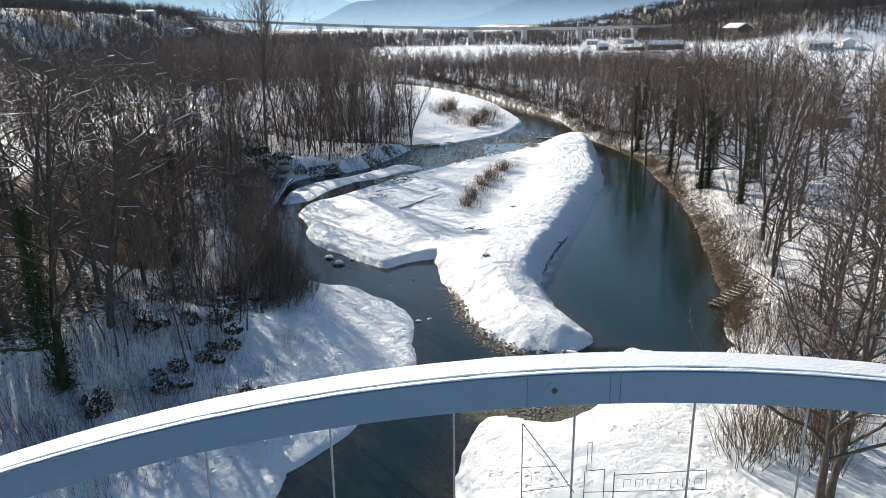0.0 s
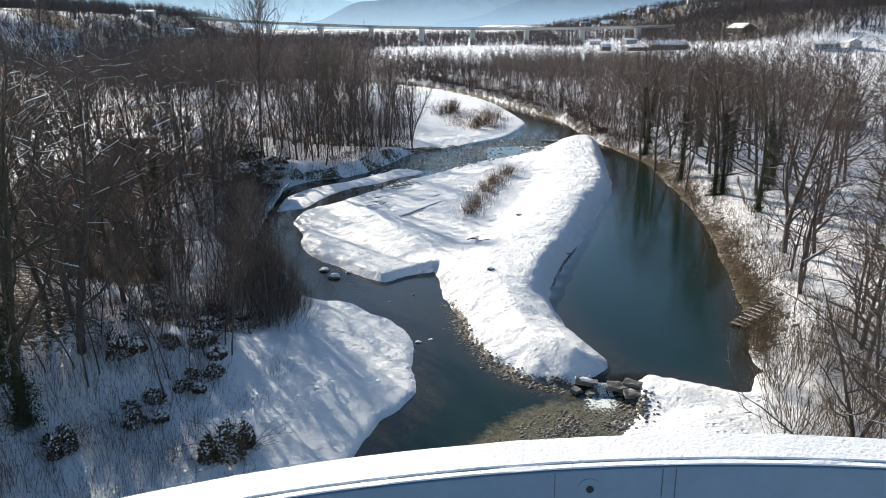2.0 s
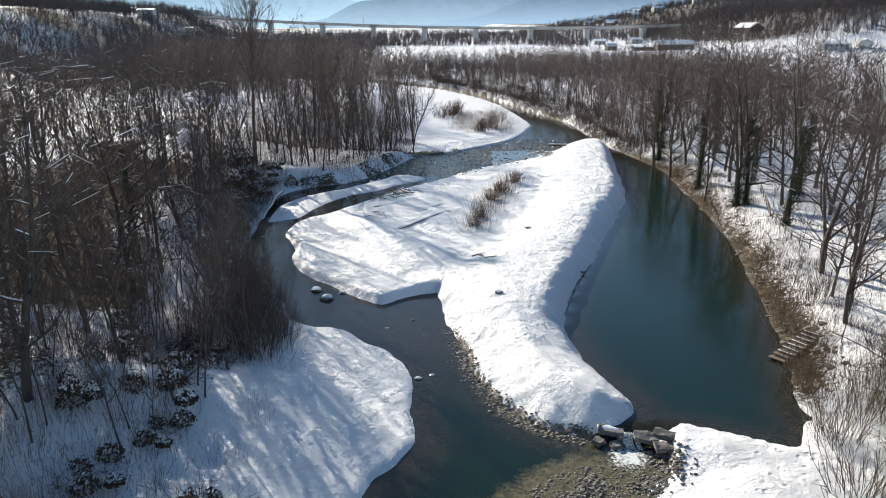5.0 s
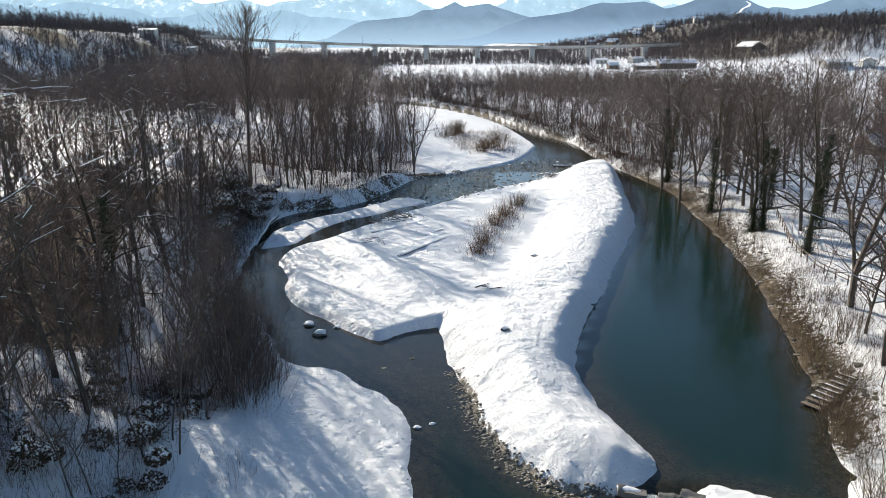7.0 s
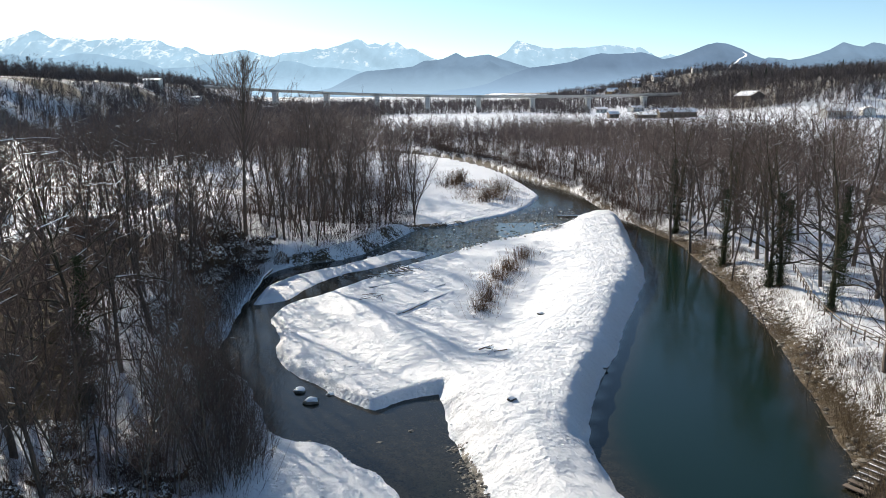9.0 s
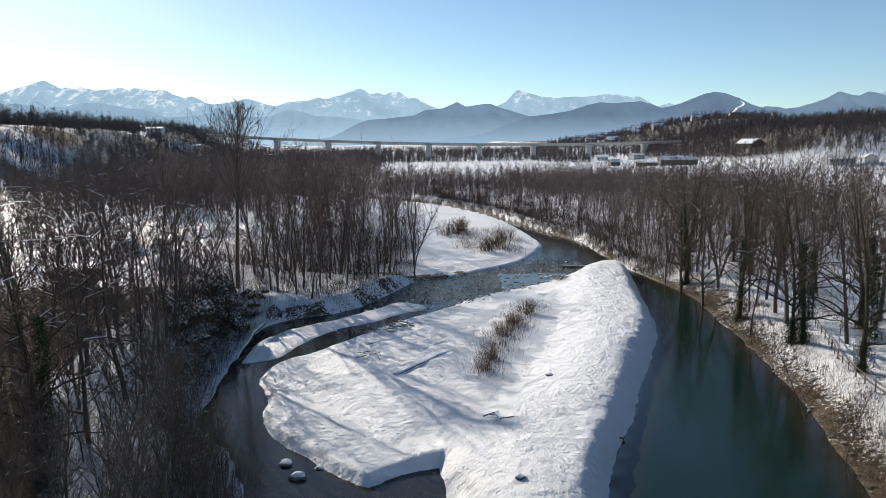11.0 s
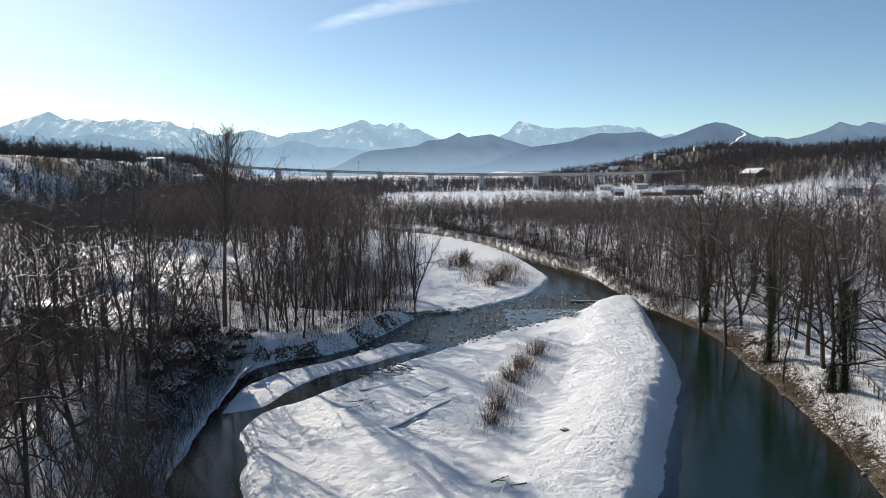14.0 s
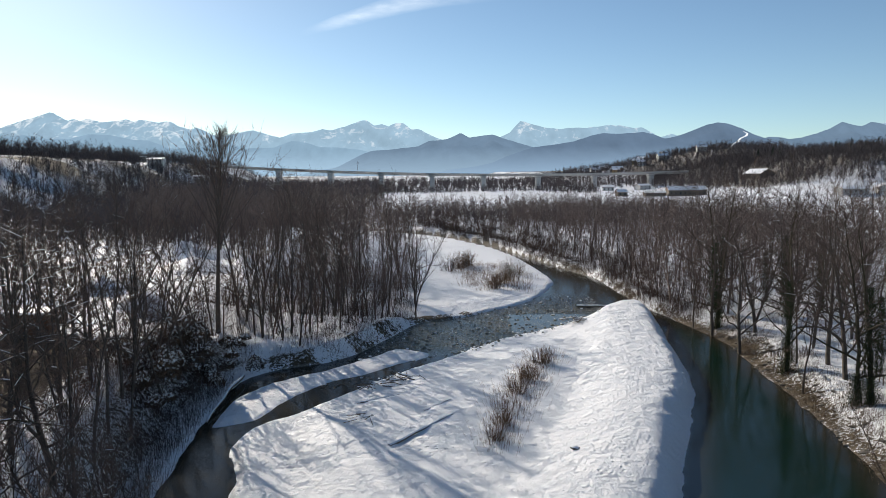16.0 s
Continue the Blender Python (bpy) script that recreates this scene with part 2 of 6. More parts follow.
def tube_arrays(p0, p1, r0, r1, sides):
    """Open tapered tubes, all at once."""
    p0, p1 = np.asarray(p0, float), np.asarray(p1, float)
    r0, r1 = np.asarray(r0, float), np.asarray(r1, float)
    d = p1 - p0
    d /= np.linalg.norm(d, axis=1, keepdims=True) + 1e-9
    ref = np.where(np.abs(d[:, 2:3]) < 0.9, [[0.0, 0, 1]], [[1.0, 0, 0]])
    u = np.cross(d, ref)
    u /= np.linalg.norm(u, axis=1, keepdims=True) + 1e-9
    v = np.cross(d, u)
    ang = np.arange(sides) * 2 * np.pi / sides
    ring = u[:, None] * np.cos(ang)[None, :, None] + v[:, None] * np.sin(ang)[None, :, None]
    a = p0[:, None] + ring * r0[:, None, None]
    b = p1[:, None] + ring * r1[:, None, None]
    n = len(p0)
    verts = np.concatenate([a, b], 1).reshape(-1, 3)
    k = np.arange(sides)
    face = np.stack([k, (k + 1) % sides, (k + 1) % sides + sides, k + sides], 1)
    faces = (np.arange(n)[:, None, None] * 2 * sides + face[None]).reshape(-1, 4)
    return verts, faces


def spike_arrays(p0, p1, r, sides=3):
    """Thin cones that end in a point: twigs."""
    p0, p1, r = np.asarray(p0, float), np.asarray(p1, float), np.asarray(r, float)
    d = p1 - p0
    d /= np.linalg.norm(d, axis=1, keepdims=True) + 1e-9
    ref = np.where(np.abs(d[:, 2:3]) < 0.9, [[0.0, 0, 1]], [[1.0, 0, 0]])
    u = np.cross(d, ref)
    u /= np.linalg.norm(u, axis=1, keepdims=True) + 1e-9
    v = np.cross(d, u)
    ang = np.arange(sides) * 2 * np.pi / sides
    ring = u[:, None] * np.cos(ang)[None, :, None] + v[:, None] * np.sin(ang)[None, :, None]
    a = p0[:, None] + ring * r[:, None, None]
    n = len(p0)
    verts = np.concatenate([a, p1[:, None]], 1).reshape(-1, 3)
    k = np.arange(sides)
    face = np.stack([k, (k + 1) % sides, np.full(sides, sides)], 1)
    faces = (np.arange(n)[:, None, None] * (sides + 1) + face[None]).reshape(-1, 3)
    return verts, faces


def blade_arrays(p0, p1, r):
    """The finest twigs: one slim three-cornered sliver each, turned at random."""
    p0, p1, r = np.asarray(p0, float), np.asarray(p1, float), np.asarray(r, float)
    rng = np.random.default_rng(len(p0))
    d = p1 - p0
    u = np.cross(d, rng.normal(size=d.shape))
    u *= r[:, None] / (np.linalg.norm(u, axis=1, keepdims=True) + 1e-9)
    verts = np.stack([p0 - u, p0 + u, p1], 1).reshape(-1, 3)
    return verts, np.arange(len(verts)).reshape(-1, 3)


def joined(*arrays):
    verts, faces, base = [], [], 0
    for v, f in arrays:
        verts.append(v)
        faces += (f + base).tolist()
        base += len(v)
    return np.concatenate(verts), faces


def smoothstep(a, b, x):
    t = np.clip((np.asarray(x, float) - a) / (b - a), 0, 1)
    return t * t * (3 - 2 * t)


def value_noise(x, y, scale, seed=0):
    """Smooth random field, two octaves and a half, -1 to 1."""
    out, amp, total = 0.0, 1.0, 0.0
    for k in range(3):
        s = scale / (2.1 ** k)
        gx, gy = np.asarray(x, float) / s + 17.3 * k, np.asarray(y, float) / s - 9.1 * k
        ix, iy = np.floor(gx).astype(np.int64), np.floor(gy).astype(np.int64)
        fx, fy = gx - ix, gy - iy
        fx, fy = fx * fx * (3 - 2 * fx), fy * fy * (3 - 2 * fy)

        def at(i, j):
            h = (i * 374761393 + j * 668265263 + (seed + k) * 982451653) & 0x7FFFFFFF
            h = ((h ^ (h >> 13)) * 1274126177) & 0x7FFFFFFF
            return ((h ^ (h >> 16)) & 0xFFFF) / 32767.5 - 1
        a = at(ix, iy) * (1 - fx) + at(ix + 1, iy) * fx
        b = at(ix, iy + 1) * (1 - fx) + at(ix + 1, iy + 1) * fx
        out = out + amp * (a * (1 - fy) + b * fy)
        total += amp
        amp *= 0.5
    return out / total


def line_distance(x, y, pts):
    best = np.full(np.shape(x), 1e9)
    for (ax, ay), (bx, by) in zip(pts[:-1], pts[1:]):
        dx, dy = bx - ax, by - ay
        t = np.clip(((x - ax) * dx + (y - ay) * dy) / (dx * dx + dy * dy), 0, 1)
        best = np.minimum(best, np.hypot(x - ax - t * dx, y - ay - t * dy))
    return best


def inside(x, y, pts):
    odd = np.zeros(np.shape(x), bool)
    for (ax, ay), (bx, by) in zip(pts, pts[1:] + pts[:1]):
        if ay == by:
            continue
        cross = ((ay > y) != (by > y)) & (x < (bx - ax) * (y - ay) / (by - ay) + ax)
        odd ^= cross
    return odd


def rounded(pts, steps=3):
    """A softer line through the same corners (Catmull-Rom)."""
    out, n = [], len(pts)
    for i in range(n - 1):
        p = [np.array(pts[max(0, min(n - 1, i + k))], float) for k in (-1, 0, 1, 2)]
        for s in range(steps):
            t = s / steps
            q = 0.5 * (2 * p[1] + (p[2] - p[0]) * t + (2 * p[0] - 5 * p[1] + 4 * p[2] - p[3]) * t * t + (3 * p[1] - p[0] - 3 * p[2] + p[3]) * t ** 3)
            out.append((float(q[0]), float(q[1])))
    out.append(tuple(map(float, pts[-1])))
    return out


# ---------------------------------------------------------------- plan of the river
LEFT_SHORE = rounded([(-12, -40), (-10.5, 10), (-9.4, 35.4), (-8.9, 38.1), (-6.3, 42.2), (-5.8, 44.3), (-4.4, 47.8), (-3.3, 49.4), (-2.2, 51.9),
                      (-2.8, 55.9), (-2.8, 61.0), (-4.5, 65.2), (-6.9, 67.3), (-9.1, 69.9), (-11.7, 70.5), (-14.0, 72.5), (-15.5, 76.5), (-18.5, 82.5),
                      (-22.6, 88.0), (-23.9, 97.2), (-25.2, 110.0), (-25.4, 120.6), (-22.4, 126.0), (-17.6, 128.6), (-14.6, 131.4), (-12.2, 136.0), (-10.4, 141.0), (-8.8, 145.0),
                      (-7.0, 150.5), (-4.9, 153.5), (-0.2, 155.7), (6.8, 163.2), (13.6, 171.8), (20.1, 190.0), (20.8, 200.7), (18.6, 221.9),
                      (15.8, 241.7), (8.8, 266.4), (-0.1, 286.8), (-8.3, 298.7), (-20, 312), (-45, 332), (-90, 348), (-160, 352)])
RIGHT_SHORE = rounded([(-0.5, -40), (0.2, 20), (0.7, 35.1), (1.0, 37.5), (1.6, 40.4), (3.0, 44.0), (6.5, 43.2), (9.1, 44.0), (11.3, 46.2), (12.8, 48.3),
                       (13.4, 51.0), (14.3, 52.7), (15.6, 52.4), (17.9, 51.4), (20.3, 50.4), (21.6, 51.6), (23.6, 57.2), (25.5, 63.2), (27.6, 70.7),
                       (29.7, 80.4), (32.0, 90.0), (33.6, 100.0), (35.0, 112.0), (36.3, 127.0), (37.3, 137.0), (35.5, 149.0), (34.2, 158.0),
                       (32.6, 170.0), (31.3, 200.1), (27.9, 212.2), (20.6, 241.3), (14.1, 265.9), (5.7, 286.2), (-6.5, 310.6), (-18, 325),
                       (-43, 348), (-90, 364), (-160, 368)])
BAR = rounded([(-0.8, 79.4), (-3.8, 78.3), (-6.0, 76.0), (-8.9, 78.4), (-11.1, 81.0), (-14.2, 84.3), (-16.8, 88.8), (-17.6, 93.5), (-18.8, 97.1), (-20.0, 100.4),
               (-19.4, 104.0), (-17.3, 107.2), (-15.6, 109.4), (-12.6, 114.2), (-10.4, 117.8), (-7.7, 121.6), (-4.6, 125.7), (-1.2, 129.7), (2.2, 134.2), (7.5, 139.9), (13.0, 145.0), (16.5, 147.2), (19.4, 150.0),
               (22.6, 155.6), (26.4, 159.4), (30.2, 160.2), (32.2, 157.6), (31.0, 148.0), (29.2, 136.0), (26.9, 121.5), (24.6, 112.4), (20.4, 101.0), (14.8, 85.6),
               (11.6, 77.5), (9.8, 70.4), (9.8, 64.6), (11.0, 59.4), (12.2, 55.7), (11.2, 53.6), (9.4, 52.7), (6.5, 53.5), (4.5, 55.6), (3.0, 58.5),
               (1.9, 62.2), (1.4, 65.6), (0.0, 71.6), (-0.8, 79.4)])[:-1]
SPIT = rounded([(-23.4, 106.0), (-20.4, 108.0), (-18.8, 112.2), (-17.0, 117.4), (-14.0, 121.4), (-10.9, 123.9), (-7.6, 128.2), (-3.3, 132.5), (-5.6, 134.6), (-8.3, 135.8),
                (-10.8, 131.8), (-13.4, 128.6), (-16.6, 125.0), (-20.3, 121.6), (-23.0, 117.4), (-24.0, 113.0), (-23.9, 109.0), (-23.4, 106.0)])[:-1]
ISLAND = rounded([(2.2, 44.6), (6.0, 48.6), (9.0, 49.6), (12.9, 49.4), (13.6, 47.0), (10.7, 44.4), (6.0, 42.6), (2.2, 44.6)])[:-1]
CREST = [(10.2, 56.5), (8.6, 63.5), (8.6, 69.0), (9.8, 75.0), (12.8, 82.5), (17.0, 92.5), (21.6, 104.0), (24.6, 116.0), (27.0, 132.0), (28.6, 149.0), (28.6, 153.5)]
LEFT_LAND = LEFT_SHORE + [(-6000, 352), (-6000, -40)]
RIGHT_LAND = RIGHT_SHORE + [(-6000, 368), (-6000, 9000), (6000, 9000), (6000, -40)]
POOL_LEVEL = 0.55


def water_level(x, y):
    """The lower channel is at nought, the pool behind the weir and the river above lie higher."""
    x, y = np.asarray(x, float), np.asarray(y, float)
    pool = inside(x, y, [(9.5, 52.6), (14.5, 52.2), (23, 44), (70, 60), (60, 170), (31, 163), (28.8, 150), (23.8, 117), (16, 92.5), (8.4, 69), (8.4, 63)])
    up = 0.85 * smoothstep(84, 165, y) + 0.004 * np.maximum(y - 165, 0)
    lower = np.where(y > 84, up, 0.0)
    return np.where(pool & (y < 165), np.maximum(POOL_LEVEL, up), lower)


def lie(x, y):
    """Height of the ground, how bare of snow it is and how stony, for arrays x and y."""
    x, y = np.asarray(x, float), np.asarray(y, float)
    jx = x + 0.35 * value_noise(x, y, 2.3, 3) * (y > 25)
    jy = y + 0.35 * value_noise(x, y, 2.3, 9)
    w = water_level(x, y)
    dl, dr = line_distance(jx, jy, LEFT_SHORE), line_distance(jx, jy, RIGHT_SHORE)
    db, ds, di = (line_distance(jx, jy, p + p[:1]) for p in (BAR, SPIT, ISLAND))
    left, right = inside(jx, jy, LEFT_LAND), inside(jx, jy, RIGHT_LAND)
    bar, spit, isle = inside(jx, jy, BAR), inside(jx, jy, SPIT), inside(jx, jy, ISLAND)
    n1, n2, n3 = value_noise(x, y, 1.6, 1), value_noise(x, y, 7.0, 2), value_noise(x, y, 40.0, 5)
    near = np.minimum(np.minimum(dl, dr), np.minimum(db, ds))
    z = w - 0.12 - 0.9 * smoothstep(0.0, 4.0, near) + 0.05 * n1                       # river bed
    bare, stony = np.ones_like(x), np.ones_like(x)
    # the low snow bar and the bulldozed bank along the pool
    s = line_distance(x, y, CREST)
    flat = 0.28 + 0.10 * n1 + 0.85 * smoothstep(0.5, 9, db) * smoothstep(76, 92, y)
    ridge = 2.45 - 1.9 * smoothstep(4.5, 15.0, s) + 0.10 * n2
    full = np.maximum(flat, ridge)
    east = smoothstep(-2.5, 1.0, x - np.interp(y, [c[1] for c in CREST], [c[0] for c in CREST]))
    u = (0.55 + 0.55 * smoothstep(60, 78, y)) * (1 + 0.25 * east * smoothstep(60, 70, y)) * db / full
    top = 0.20 + full * u / (1 + u ** 5) ** 0.2
    wb = np.where(y > 84, 0.85 * smoothstep(84, 165, y), 0.0)
    wb = wb + (np.maximum(wb, POOL_LEVEL) - wb) * east
    zb = wb + top + 0.10 * n2 * smoothstep(0, 2, db) + 0.06 * n1
    foot = 0.75 * (1 - smoothstep(0.1, 0.7, db)) * smoothstep(75, 66, y) * smoothstep(11.5, 8.0, x)
    # left bank: a low snowy lobe, then a wooded slope up to a terrace
    lobe = 0.30 + 0.9 * smoothstep(0, 9, dl) + 4.2 * smoothstep(9, 24, dl)
    cut = 0.35 + 4.6 * smoothstep(0.6, 8.0, dl) + 0.5 * smoothstep(8, 25, dl)
    low = 0.45 + 1.7 * smoothstep(0.1, 1.8, dl) + 2.8 * smoothstep(10, 32, dl)
    beach = 0.35 + 0.6 * smoothstep(0, 6, dl) + 3.4 * smoothstep(24, 45, dl)
    k1, k2, k3 = smoothstep(70, 88, y), smoothstep(124, 134, y), smoothstep(146, 156, y)
    zl = ((lobe * (1 - k1) + cut * k1) * (1 - k2) + low * k2) * (1 - k3) + beach * k3
    zl = w + zl + 0.10 * n1 * smoothstep(0.5, 3, dl) + 0.28 * n2 * smoothstep(2, 12, dl) + 0.5 * n3 * smoothstep(10, 40, dl)
    bl = np.clip(0.10 + 0.20 * smoothstep(8, 14, dl) * smoothstep(130, 100, y), 0, 1)
    bl = np.maximum(bl, k1 * (1 - k2) * (0.50 * smoothstep(1.2, 2.5, dl) * smoothstep(9, 6, dl)))
    bl = np.maximum(bl, smoothstep(122, 127, y) * smoothstep(166, 158, y) * (0.50 + 0.28 * n2 + 0.30 * n1) * smoothstep(2.9, 1.6, dl))
    # right bank: stone-pitched slope, then meadow among trees; snow field below the weir
    pitch = 0.05 + 1.9 * smoothstep(0.0, 5.0, dr) + 0.8 * smoothstep(5, 25, dr)
    field = 0.22 + 0.95 * smoothstep(0, 5, dr) + 1.2 * smoothstep(14, 30, dr)
    wood = 0.25 + 1.1 * smoothstep(0, 2, dr) + 0.9 * smoothstep(4, 25, dr)
    q1, q2 = smoothstep(50, 58, y), smoothstep(150, 165, y)
    zr = (field * (1 - q1) + pitch * q1) * (1 - q2) + wood * q2
    weir_bank = 0.8 * smoothstep(4.5, 1.2, line_distance(x, y, [(14.0, 52.6), (21.0, 50.4)]))
    w_low = POOL_LEVEL * smoothstep(50.0, 57.0, y) * (y < 84) + w * (y >= 84)
    zr = w_low + weir_bank * smoothstep(57, 52.8, y) + zr + 0.09 * n1 * smoothstep(0.3, 2, dr) + 0.20 * n2 * smoothstep(2, 10, dr) + 0.5 * n3 * smoothstep(20, 60, dr)
    br = q1 * (1 - q2) * np.clip(0.66 + 0.16 * n2 - 0.13 * np.maximum(dr - 1.0, 0), 0.12, 1) + (1 - q1) * 0.02 + q2 * (0.14 + 0.10 * n2 * smoothstep(330, 380, y) + (0.34 + 0.30 * n2 + 0.2 * n1) * smoothstep(3.0, 1.0, dr) * smoothstep(345, 320, y))
    for here, h, b in ((left, zl, bl), (right, zr, br), (spit, w + 0.16 + 0.20 * smoothstep(0, 2.5, ds) + 0.10 * n1, 0.10), (bar, zb, 0.02 + 0.95 * foot)):
        d = dl if h is zl else dr if h is zr else db if h is zb else ds
        m = smoothstep(-0.40, 0.40, np.where(here, d, -d))
        z = z + (h - z) * m
        bare = bare + (b - bare) * smoothstep(-1.0, -0.45, np.where(here, d, -d))
        stony = np.where(here, 0.0, stony)
    stony = np.where(bar, 1.0, stony)
    stony = np.where(right & (dr < 3.5) & (y > 52) & (y < 150), 0.12, stony)
    hum = value_noise(x, y, 0.95, 21)
    soft = smoothstep(0.4, 2.0, near)
    z = z + np.where(left | right | bar | spit, (0.055 * hum + 0.06 * np.maximum(value_noise(x, y, 2.6, 33) - 0.15, 0)) * soft, 0.0)
    z = np.where(isle & ~right & ~bar, -0.10 + 0.12 * n1 + 0.12 * smoothstep(0, 2.5, di), z)
    # the valley rises upstream; wooded scarp to the left, a hill to the right
    far = np.maximum(y - 175, 0)
    z = z + np.where(left | right, 0.0098 * np.minimum(far, 120) + 0.002 * np.maximum(far - 120, 0) + 1.2 * smoothstep(230, 380, y) * smoothstep(4, 40, np.minimum(dl, dr)), 0.0)
    edge = -165 - 0.10 * (y - 280) + 14 * n3
    z = z + 31 * smoothstep(0, 75, edge - x) * smoothstep(120, 330, y) * smoothstep(1500, 1000, y) + 12 * smoothstep(-40, -300, x + 60) * smoothstep(120, 20, y)
    u = (x - 178) + 10 * n3
    z = z + 31 * smoothstep(-15, 165, u) * smoothstep(430, 600, y) * smoothstep(1400, 950, y)
    z = z + 13 * smoothstep(820, 1000, y) * smoothstep(90, 180, x)                       # rise with the far village
    # leaf litter shows through the thin snow under woods, partly in place of shade
    scarp = smoothstep(0, 20, edge - x) * smoothstep(120, 330, y)
    hill = smoothstep(5, 40, u) * smoothstep(500, 570, y)
    thick = np.maximum(scarp * np.clip(0.50 + 0.25 * n3 + 0.25 * n2, 0, 1), hill * 0.60)
    thick = np.maximum(thick, (0.60 + 0.16 * smoothstep(62, 72, y)) * smoothstep(15 - 6 * smoothstep(62, 72, y), 23 - 9 * smoothstep(62, 72, y), dl) * left * smoothstep(132, 118, y) * smoothstep(-75, -50, x))
    thick = np.maximum(thick, 0.36 * right * smoothstep(1.2, 4, dr) * smoothstep(150, 162, y) * smoothstep(330, 290, y + 0.5 * np.maximum(x - 60, 0)) * smoothstep(150, 110, x))
    thick = np.maximum(thick, (0.42 + 0.25 * n3) * smoothstep(780, 860, y))
    bare = np.where(left | right, np.maximum(bare, thick), bare)
    return z, bare, stony


def height(x, y):
    z, _, _ = lie(np.array([x], float), np.array([y], float))
    return float(z[0])


def heights(xy):
    z, _, _ = lie(xy[:, 0], xy[:, 1])
    return z


def spread(a, b, step, low, high, grow):
    """Grid lines, close between a and b and ever wider out to low and high."""
    mid = list(np.arange(a, b + step / 2, step))
    up, s = [], step
    while (up[-1] if up else b) < high:
        s *= grow
        up.append((up[-1] if up else b) + s)
    down, s = [], step
    while (down[-1] if down else a) > low:
        s *= grow
        down.append((down[-1] if down else a) - s)
    return np.array(down[::-1] + mid + up)


def grid_faces(nx, ny):
    i = np.arange(nx * ny).reshape(ny, nx)
    return np.stack([i[:-1, :-1], i[:-1, 1:], i[1:, 1:], i[1:, :-1]], -1).reshape(-1, 4)


def ground():
    gx = spread(-28, 40, 0.36, -4800, 4800, 1.08)
    gy = spread(33, 168, 0.42, -60, 4900, 1.065)
    X, Y = np.meshgrid(gx, gy)
    x, y = X.ravel(), Y.ravel()
    z, bare, stony = lie(x, y)
    ob = mesh_object("ground", np.stack([x, y, z], 1), grid_faces(len(gx), len(gy)), GROUND, smooth=True)
    for name, val in (("bare", bare), ("stony", stony), ("across", line_distance(x, y, CREST)), ("along", y)):
        at = ob.data.attributes.new(name, "FLOAT", "POINT")
        at.data.foreach_set("value", val.astype(np.float32))
    return tagged(ob, "snow-covered river banks, gravel bar and valley floor", "ground", kind="structure")


def river():
    gx = spread(-28, 40, 1.0, -170, 60, 1.15)
    gy = spread(34, 172, 1.0, -40, 380, 1.10)
    X, Y = np.meshgrid(gx, gy)
    x, y = X.ravel(), Y.ravel()
    w = water_level(x, y)
    edge = np.minimum(np.minimum(line_distance(x, y, LEFT_SHORE), line_distance(x, y, RIGHT_SHORE)), line_distance(x, y, BAR))
    pool = (w > 0.5) & (y < 160) & (x > 8)
    depth = np.where(pool, smoothstep(0.2, 3.4, edge), 0.95 * smoothstep(0.6, 3.4, edge) * smoothstep(68, 56, y))
    riffle = smoothstep(128, 140, y) * smoothstep(185, 160, y) * (x < 26)
    calm = smoothstep(176, 190, y) + smoothstep(78, 86, y) * smoothstep(138, 128, y)
    ripple = np.where(pool, 0.03, 0.26 - 0.19 * np.clip(calm, 0, 1) + 5.0 * riffle)
    foam = 0.75 * np.exp(-((x - 10.8) ** 2 + (y - 50.4) ** 2) / 3.2) * (w < 0.4) + 0.32 * riffle
    from_isle = np.where(inside(x, y, ISLAND), 0.0, line_distance(x, y, ISLAND + ISLAND[:1]))
    shoal = 0.90 * smoothstep(2.8, -0.4, from_isle) * (w < 0.4) + 0.55 * smoothstep(2.4, 0.3, line_distance(x, y, BAR)) * smoothstep(66, 56, y) * (x < 10)
    shoal = np.maximum(shoal, 0.60 * riffle)
    ob = mesh_object("river", np.stack([x, y, w], 1), grid_faces(len(gx), len(gy)), WATER, smooth=True)
    for name, val in (("depth", depth), ("ripple", ripple), ("foam", foam), ("shoal", shoal)):
        at = ob.data.attributes.new(name, "FLOAT", "POINT")
        at.data.foreach_set("value", val.astype(np.float32))
    return tagged(ob, "clear shallow river with a dark green pool", "river", kind="structure")


ground()
river()


